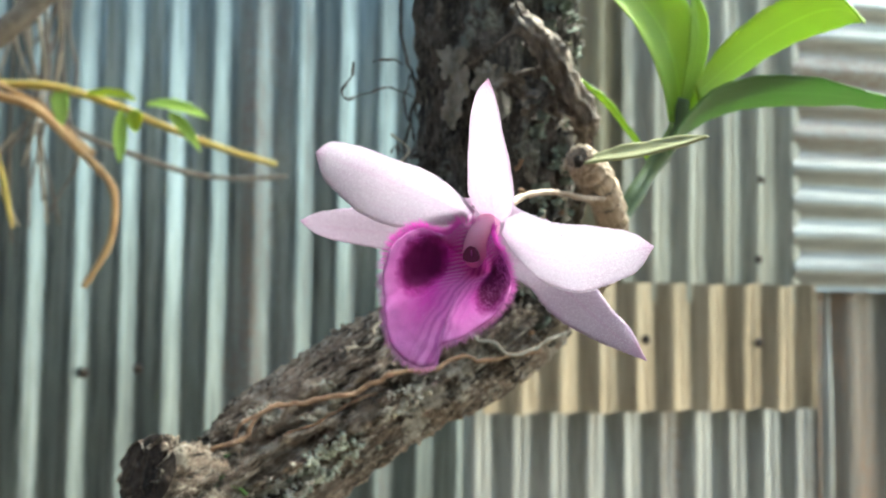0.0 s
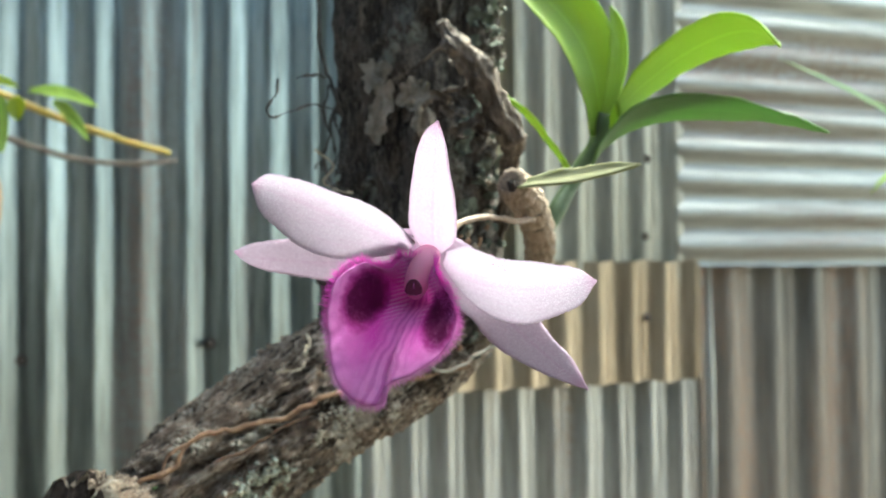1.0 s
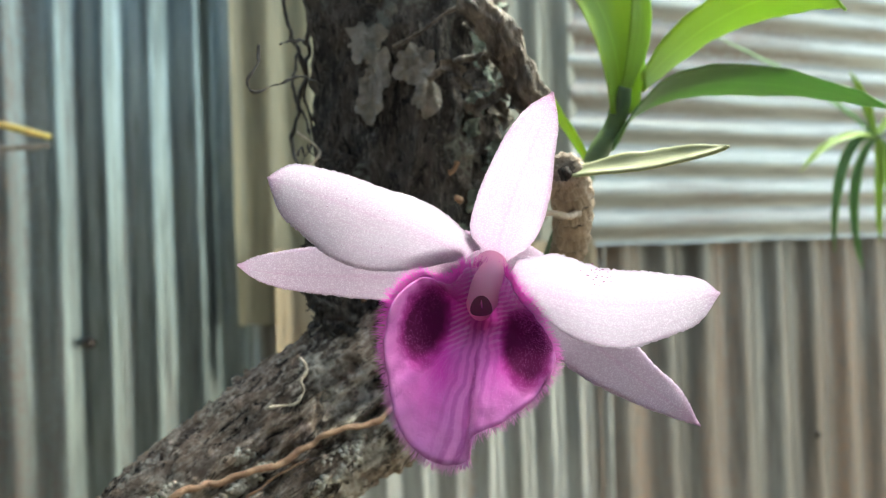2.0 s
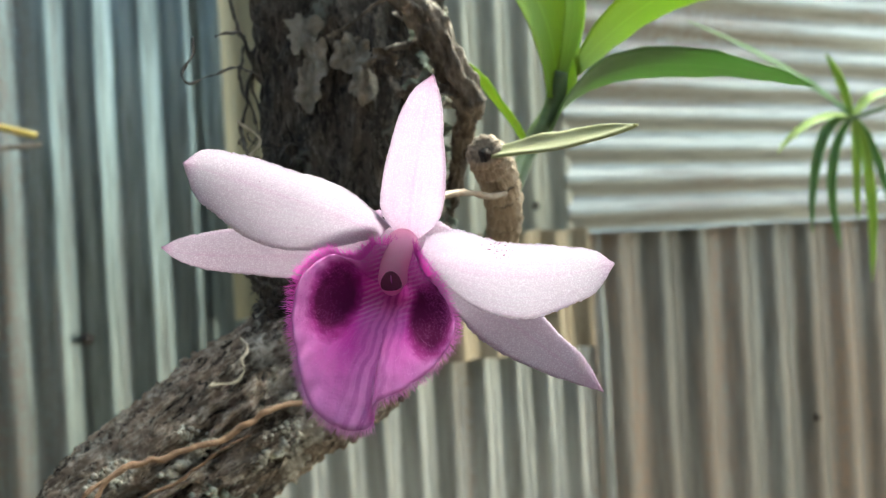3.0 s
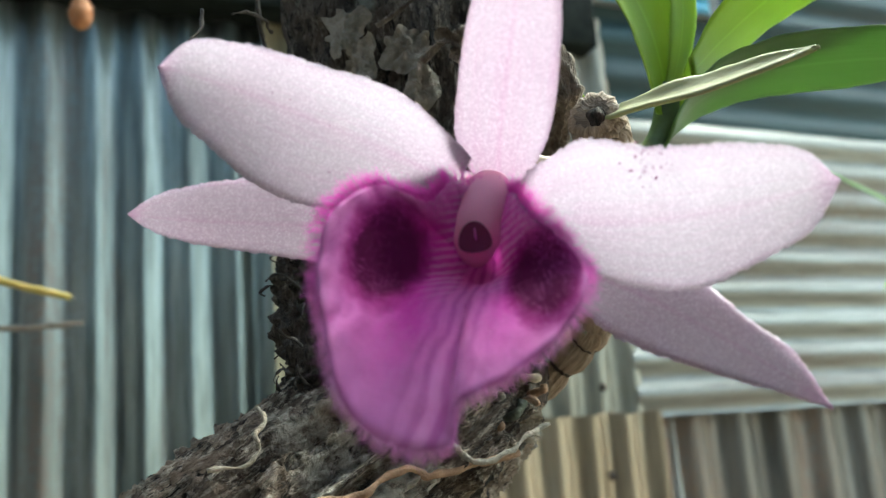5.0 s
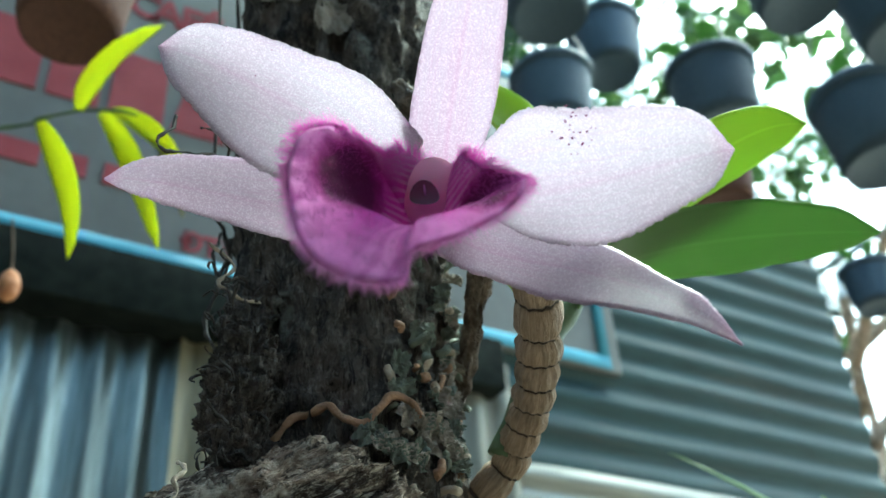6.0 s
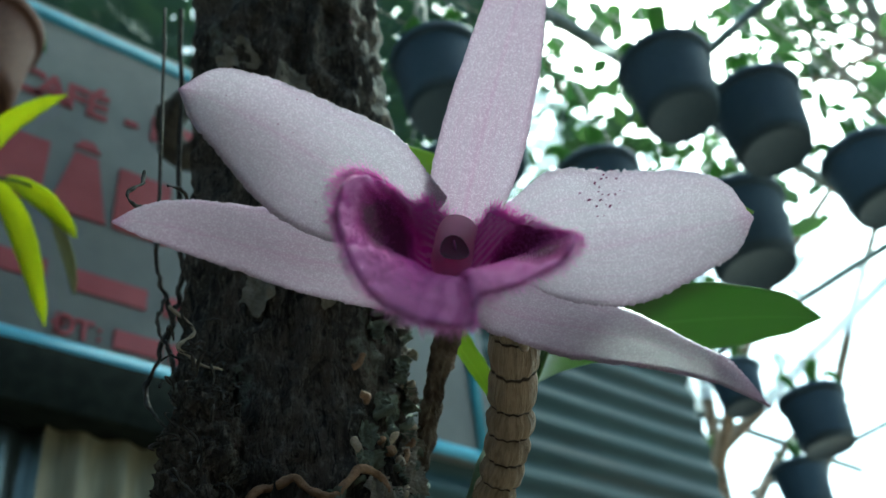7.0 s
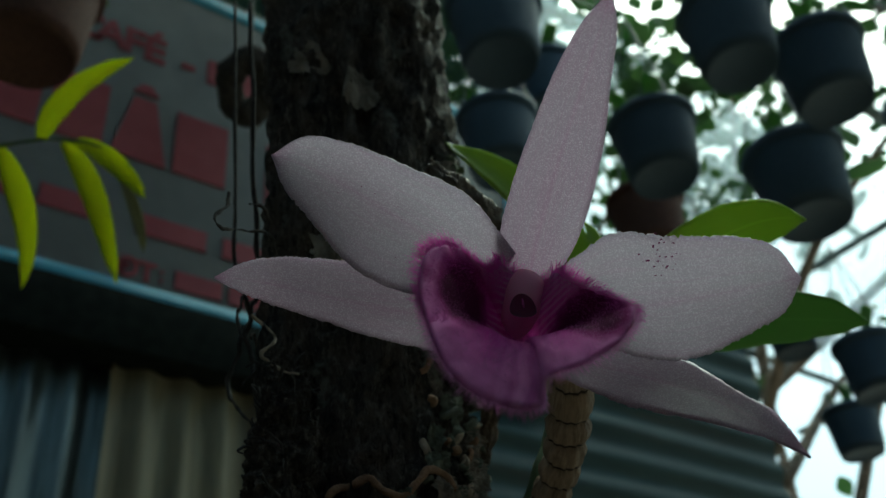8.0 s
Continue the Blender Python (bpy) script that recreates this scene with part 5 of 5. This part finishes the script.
for k in range(18):
    x, y = -0.262 + rng.uniform(-0.03, 0.03), 0.785 + rng.uniform(-0.02, 0.02)
    pts, z, n = [], 2.0, rng.randint(5, 8)
    end = rng.uniform(1.52, 1.70)
    for i in range(n):
        zz = z + (end - z) * i / (n - 1)
        pts.append((x + rng.uniform(-0.008, 0.008) + (0.006 * rng.uniform(-1, 1) * i), y + rng.uniform(-0.006, 0.006), zz))
    part("root", tube(pts, [0.0022, 0.002, 0.0012], 40, 7), "twig" if k % 3 else "root_pale", bundle)
pod = thing("dry_pod", "small orange-brown dry seed pod on a thread", "pod", at=(-0.018, 0.690, 1.861))
part("body", tube([(-0.018, 0.690, 1.876), (-0.018, 0.690, 1.870), (-0.018, 0.690, 1.860), (-0.018, 0.690, 1.850), (-0.018, 0.690, 1.845)], [0.003, 0.008, 0.0105, 0.008, 0.002], 30, 20, lambda p, s, a: 0.0008 * fbm(p, 120, 3)), "pod", pod)
part("thread", tube([(-0.018, 0.690, 1.874), (-0.022, 0.678, 1.892), (-0.029, 0.662, 1.912)], [0.0012, 0.001], 16, 6), "twig", pod)
GR = (0.6193, 0.3814, 1.5901)
frond("grass_orchid", "hanging clump of narrow bright green strap leaves", [([(0.90, 0.30, 1.70), (0.78, 0.33, 1.66), (0.68, 0.36, 1.61), GR], 0.003, "stem_green")],
      [([GR, (0.6000, 0.3900, 1.612), (0.5514, 0.4021, 1.6449), (0.4682, 0.4193, 1.6772)], 0.0050, (-0.3, -0.6, 0.7), "leaf"),
       ([GR, (0.5900, 0.3878, 1.6000), (0.5740, 0.3917, 1.5500), (0.5752, 0.3926, 1.4902)], 0.0045, (-0.6, -0.8, 0.1), "leaf"),
       ([GR, (0.6010, 0.3922, 1.5750), (0.5930, 0.3926, 1.5217), (0.6063, 0.3890, 1.4737)], 0.0042, (-0.6, -0.8, 0.1), "leaf"),
       ([GR, (0.6160, 0.3845, 1.610), (0.6100, 0.386, 1.630), (0.5999, 0.3899, 1.6489)], 0.0038, (-0.6, -0.8, 0.1), "leaf_lime"),
       ([GR, (0.6350, 0.3770, 1.570), (0.6360, 0.3770, 1.500), (0.6295, 0.3783, 1.4445)], 0.0045, (-0.6, -0.8, 0.1), "leaf_lime"),
       ([GR, (0.6250, 0.3800, 1.575), (0.6180, 0.3820, 1.530), (0.6200, 0.3810, 1.500)], 0.0036, (-0.6, -0.8, 0.1), "leaf_lime"),
       ([GR, (0.6300, 0.3790, 1.605), (0.6500, 0.3740, 1.620), (0.6750, 0.3680, 1.610)], 0.0042, (-0.4, -0.6, 0.6), "leaf_lime"),
       ([GR, (0.6280, 0.3790, 1.585), (0.6480, 0.3740, 1.550), (0.6560, 0.3720, 1.490)], 0.0042, (-0.6, -0.8, 0.1), "leaf"),
       ([GR, (0.600, 0.380, 1.597), (0.560, 0.385, 1.590), (0.535, 0.39, 1.560)], 0.0040, (-0.4, -0.6, 0.6), "leaf_lime")], (0.90, 0.30, 1.70))


def lathe(profile, seg=36):
    verts, faces = [], []
    for r, z in profile:
        for k in range(seg):
            a = 2 * math.pi * k / seg
            verts.append((r * math.cos(a), r * math.sin(a), z))
    for i in range(len(profile) - 1):
        for k in range(seg):
            l = (k + 1) % seg
            faces.append((i * seg + k, i * seg + l, (i + 1) * seg + l, (i + 1) * seg + k))
    faces.append(tuple(range(seg))[::-1])
    return verts, faces


def hanging_pot(material, label):
    """A tapered pot of unit diameter on three wires that meet at a hook."""
    ob = thing("hanging_pot", label, "pot", "pots hanging under the net")
    part("body", lathe([(0.34, -0.42), (0.36, -0.44), (0.40, -0.30), (0.46, 0.30), (0.47, 0.36), (0.43, 0.36), (0.42, 0.25), (0.05, 0.22)]), material, ob)
    part("rim", lathe([(0.46, 0.30), (0.50, 0.31), (0.505, 0.40), (0.49, 0.42), (0.45, 0.41), (0.44, 0.32)]), material, ob)
    for k in range(3):
        a = 2 * math.pi * k / 3 + 0.4
        part("wire", tube([(0.49 * math.cos(a), 0.49 * math.sin(a), 0.36), (0.30 * math.cos(a), 0.30 * math.sin(a), 1.1), (0.0, 0.0, 2.2)], [0.012, 0.012, 0.012], 14, 6), "wire", ob)
    for k in range(4):
        a = k * 1.6 + 0.2
        r = 0.32 + 0.08 * math.sin(k * 5)
        rib = [(0.1 * math.cos(a), 0.1 * math.sin(a), 0.25), (0.3 * math.cos(a), 0.3 * math.sin(a), 0.8), (r * 1.2 * math.cos(a), r * 1.2 * math.sin(a), 0.95), (r * 1.8 * math.cos(a), r * 1.8 * math.sin(a), 0.55)]
        w = (0.04, 0.08, 0.10, 0.10, 0.08, 0.05)
        part("leaf", blade(rib, (0, 0, 0), (0.2, 0.2), w, w, (0, 0, 1), 0.008, 16, 6), "leaf", ob)
    return ob


pot_hazed = hanging_pot("pot_hazed", "black plastic hanging orchid pot on wires, coloured blue-grey for lens haze")
pot_clay = hanging_pot("pot_clay", "reddish clay hanging orchid pot on wires")
POTS = [((-0.0225, 0.6144, 2.1597), 0.125, 1), ((0.5008, 0.5093, 2.3391), 0.128, 0), ((0.6753, 0.7178, 2.3868), 0.132, 0), ((0.7467, 0.4876, 2.2337), 0.120, 0), ((0.6818, 0.3014, 2.2385), 0.115, 0),
        ((0.8228, 0.2738, 2.2322), 0.120, 0), ((0.9587, 0.4203, 2.2094), 0.143, 0), ((1.0363, 0.7493, 2.3817), 0.140, 1), ((1.6232, 0.8929, 2.3999), 0.115, 0), ((1.6993, 0.7823, 2.2827), 0.141, 0),
        ((1.9818, 1.0182, 2.2915), 0.135, 0), ((1.35, 0.35, 2.45), 0.15, 0), ((1.15, 0.05, 2.50), 0.16, 0), ((0.45, 0.95, 2.75), 0.15, 0), ((0.95, 0.85, 2.75), 0.15, 0)]
for k, (at, size, clay) in enumerate(POTS):
    src = pot_clay if clay else pot_hazed
    m = Matrix.Translation(at) @ Matrix.Rotation(k * 1.3, 4, "Z")
    first = (clay and k == 0) or (not clay and k == 1)
    if first:
        src.scale = (size, size, size)
        src.matrix_basis = m @ Matrix.Diagonal((size, size, size, 1))
    else:
        dup = copy_thing(src, m)
        dup.scale = (size, size, size)

def hang(owner, x, y, z):
    """A wire from a hung thing up to the frame."""
    ob = part("hanger", tube([(x, y, z), (x, y, (z + 3.3) / 2), (x, y, 3.303)], [0.0013, 0.0013], 8, 6), "wire")
    ob.parent = owner
    ob.matrix_parent_inverse = owner.matrix_basis.inverted()


hung = [o for o in scene.objects if o.name.startswith("hanging_pot") and o.parent is None]
for o in hung:
    hang(o, o.matrix_basis.translation.x, o.matrix_basis.translation.y, o.matrix_basis.translation.z + 2.18 * o.matrix_basis.to_scale().x)
hang(scene.objects["hanging_orchid"], -0.42, 0.77, 1.735)

# a small coconut-husk ring, hung beside the log
ax = Vector((0.29, 0.64, 0.71)).normalized()
hu = Vector((0.91, -0.41, 0.0)).normalized()
hv = ax.cross(hu)
loop = [Vector((0.160, 0.506, 2.066)) + hu * 0.018 * math.cos(k * math.pi / 8) + hv * 0.024 * math.sin(k * math.pi / 8) for k in range(17)]
husk = thing("husk_ring", "dark fibrous coconut husk ring hung on a thread", "husk", at=(0.160, 0.506, 2.066))
part("ring", tube(loop, [0.013, 0.015, 0.012, 0.015, 0.013], 60, 24, lambda p, s, a: 0.004 * fbm(p, 70, 4)), "root_dark", husk)
hang(husk, 0.160, 0.506, 2.085)

# ---- roof frame, net and trees ----
frame_ob = thing("net_frame", "thin steel pipes that carry the shade net", "pipe frame", kind="structure", at=(0, 0, 3.3))
for y in (-1.6, -0.4, 0.8, 2.0):
    part("pipe", tube([(-3.2, y, 3.30), (0, y, 3.30), (4.4, y, 3.30)], [0.017, 0.017], 12, 10), "pipe", frame_ob)
for x in (-2.0, 0.02, 1.6, 2.8, 4.0):
    part("pipe", tube([(x, -2.6, 3.27), (x, 0, 3.27), (x, 2.4, 3.27)], [0.014, 0.014], 12, 10), "pipe", frame_ob)
for k, o in enumerate(hung):
    y = o.matrix_basis.translation.y
    part("cross_wire", tube([(-3.2, y, 3.304), (0.5, y, 3.304), (4.4, y, 3.304)], [0.0022, 0.0022], 8, 6), "wire", frame_ob)
for y in (0.77, 0.506):
    part("cross_wire", tube([(-3.2, y, 3.304), (0.5, y, 3.304), (4.4, y, 3.304)], [0.0022, 0.0022], 8, 6), "wire", frame_ob)
# the net's unseen reach and its gap are laid out to steer sun and reflections
net = part("shade_net", ([(-3.3, -2.9, 3.325), (6.0, -2.9, 3.325), (6.0, 0.25, 3.325), (2.0, 0.25, 3.325), (1.9, -0.45, 3.325), (0.80, -0.45, 3.325), (0.35, 0.05, 3.325), (1.05, 0.75, 3.325), (1.45, 2.2, 3.325), (-3.3, 2.2, 3.325)], [tuple(range(10))]), "net")
tagged(net, "dark green woven shade net stretched overhead", "shade net", kind="structure")
pale = part("shade_net", ([(1.14, 1.0, 3.33), (2.1, 1.02, 3.33), (3.4, 0.97, 3.33), (3.5, 1.9, 3.33), (2.9, 2.6, 3.33), (1.5, 2.5, 3.33)], [tuple(range(6))]), "net_pale")
tagged(pale, "torn pale translucent shade net above the fence", "shade net", kind="structure")
# unseen wall, added and cut to length to set the fence's dark reflection bands
wall_s = part("wall_south", box(-3.4, 2.5, -3.1, -2.9, 0, 3.3), "wall_dark")
tagged(wall_s, "unseen grey-brown wall added to darken reflections in the fence", "wall", kind="structure")
# added out of view as fill for the flower's left side and the log
wall_w = part("wall_west", box(-3.5, -3.3, -2.9, 3.0, 0, 3.3), "wall_bounce")
tagged(wall_w, "unseen pale wall added to bounce light onto the left side", "wall", kind="structure")


def tree(base, height, spread, leaves, seed, label, scale=1.0):
    rng = random.Random(seed)
    ob = thing("tree", label, "tree", at=base)
    b = Vector(base)
    crown = b + Vector((0, 0, height))
    part("trunk", tube([b, b + Vector((0.1, 0.05, height * 0.4)), b + Vector((0.0, 0.1, height * 0.75)), crown], [0.13 * scale, 0.10 * scale, 0.07 * scale, 0.03 * scale], 30, 14, lambda p, s, a: 0.015 * scale * fbm(p, 6, 3)), "bark_grey", ob)
    clumps = []
    for k in range(22):
        end = crown + Vector((rng.gauss(0, 1), rng.gauss(0, 1), rng.gauss(-0.1, 0.6))) * spread * 0.55
        start = b + Vector((0, 0, height * rng.uniform(0.45, 0.9)))
        part("limb", tube([start, start.lerp(end, 0.5) + Vector((0, 0, 0.15)), end], [0.03 * scale, 0.018 * scale, 0.006 * scale], 12, 7), "bark_grey", ob)
        clumps.append(end)
    verts, faces = [], []
    for k in range(leaves):
        c = rng.choice(clumps) + Vector((rng.gauss(0, 1), rng.gauss(0, 1), rng.gauss(0, 0.7))) * spread * 0.16
        q = Euler((rng.uniform(0, 6.3), rng.uniform(-0.9, 0.9), rng.uniform(0, 6.3))).to_quaternion()
        ln, wd = scale * rng.uniform(0.11, 0.20), scale * rng.uniform(0.035, 0.06)
        i = len(verts)
        outline = [(0.0, 0.0), (0.2, 0.62), (0.45, 1.0), (0.72, 0.72), (1.0, 0.0)]
        for px, py in outline + [(px, -py) for px, py in outline[3:0:-1]]:
            verts.append(c + q @ Vector((px * ln, py * wd, -0.1 * px * ln + 0.15 * abs(py) * wd)))
        verts.append(c + q @ Vector((0.48 * ln, 0, -0.3 * wd)))
        faces += [(i + k, i + (k + 1) % 8, i + 8) for k in range(8)]
    part("crown", (verts, faces), "tree_leaf", ob)["kind"] = "stuff"


tree((3.3, 2.1, 0.0), 4.1, 1.9, 130, 3, "leafy garden tree behind the fence")
# this one is added at the right, mostly unseen, to keep sun off the fence
tree((5.2, 1.0, 0.0), 6.9, 1.7, 1000, 4, "tall thin-crowned tree added mostly out of view to shade the fence")
tree((2.9, 3.5, 0.0), 4.9, 1.4, 1200, 9, "dense leafy tree behind the fence")
tree((0.9, 3.0, 0.0), 5.2, 1.4, 4200, 6, "leafy garden tree behind the fence")
tree((1.5, 1.95, 0.0), 3.05, 0.66, 3200, 11, "slender leafy sapling under the net", 0.40)
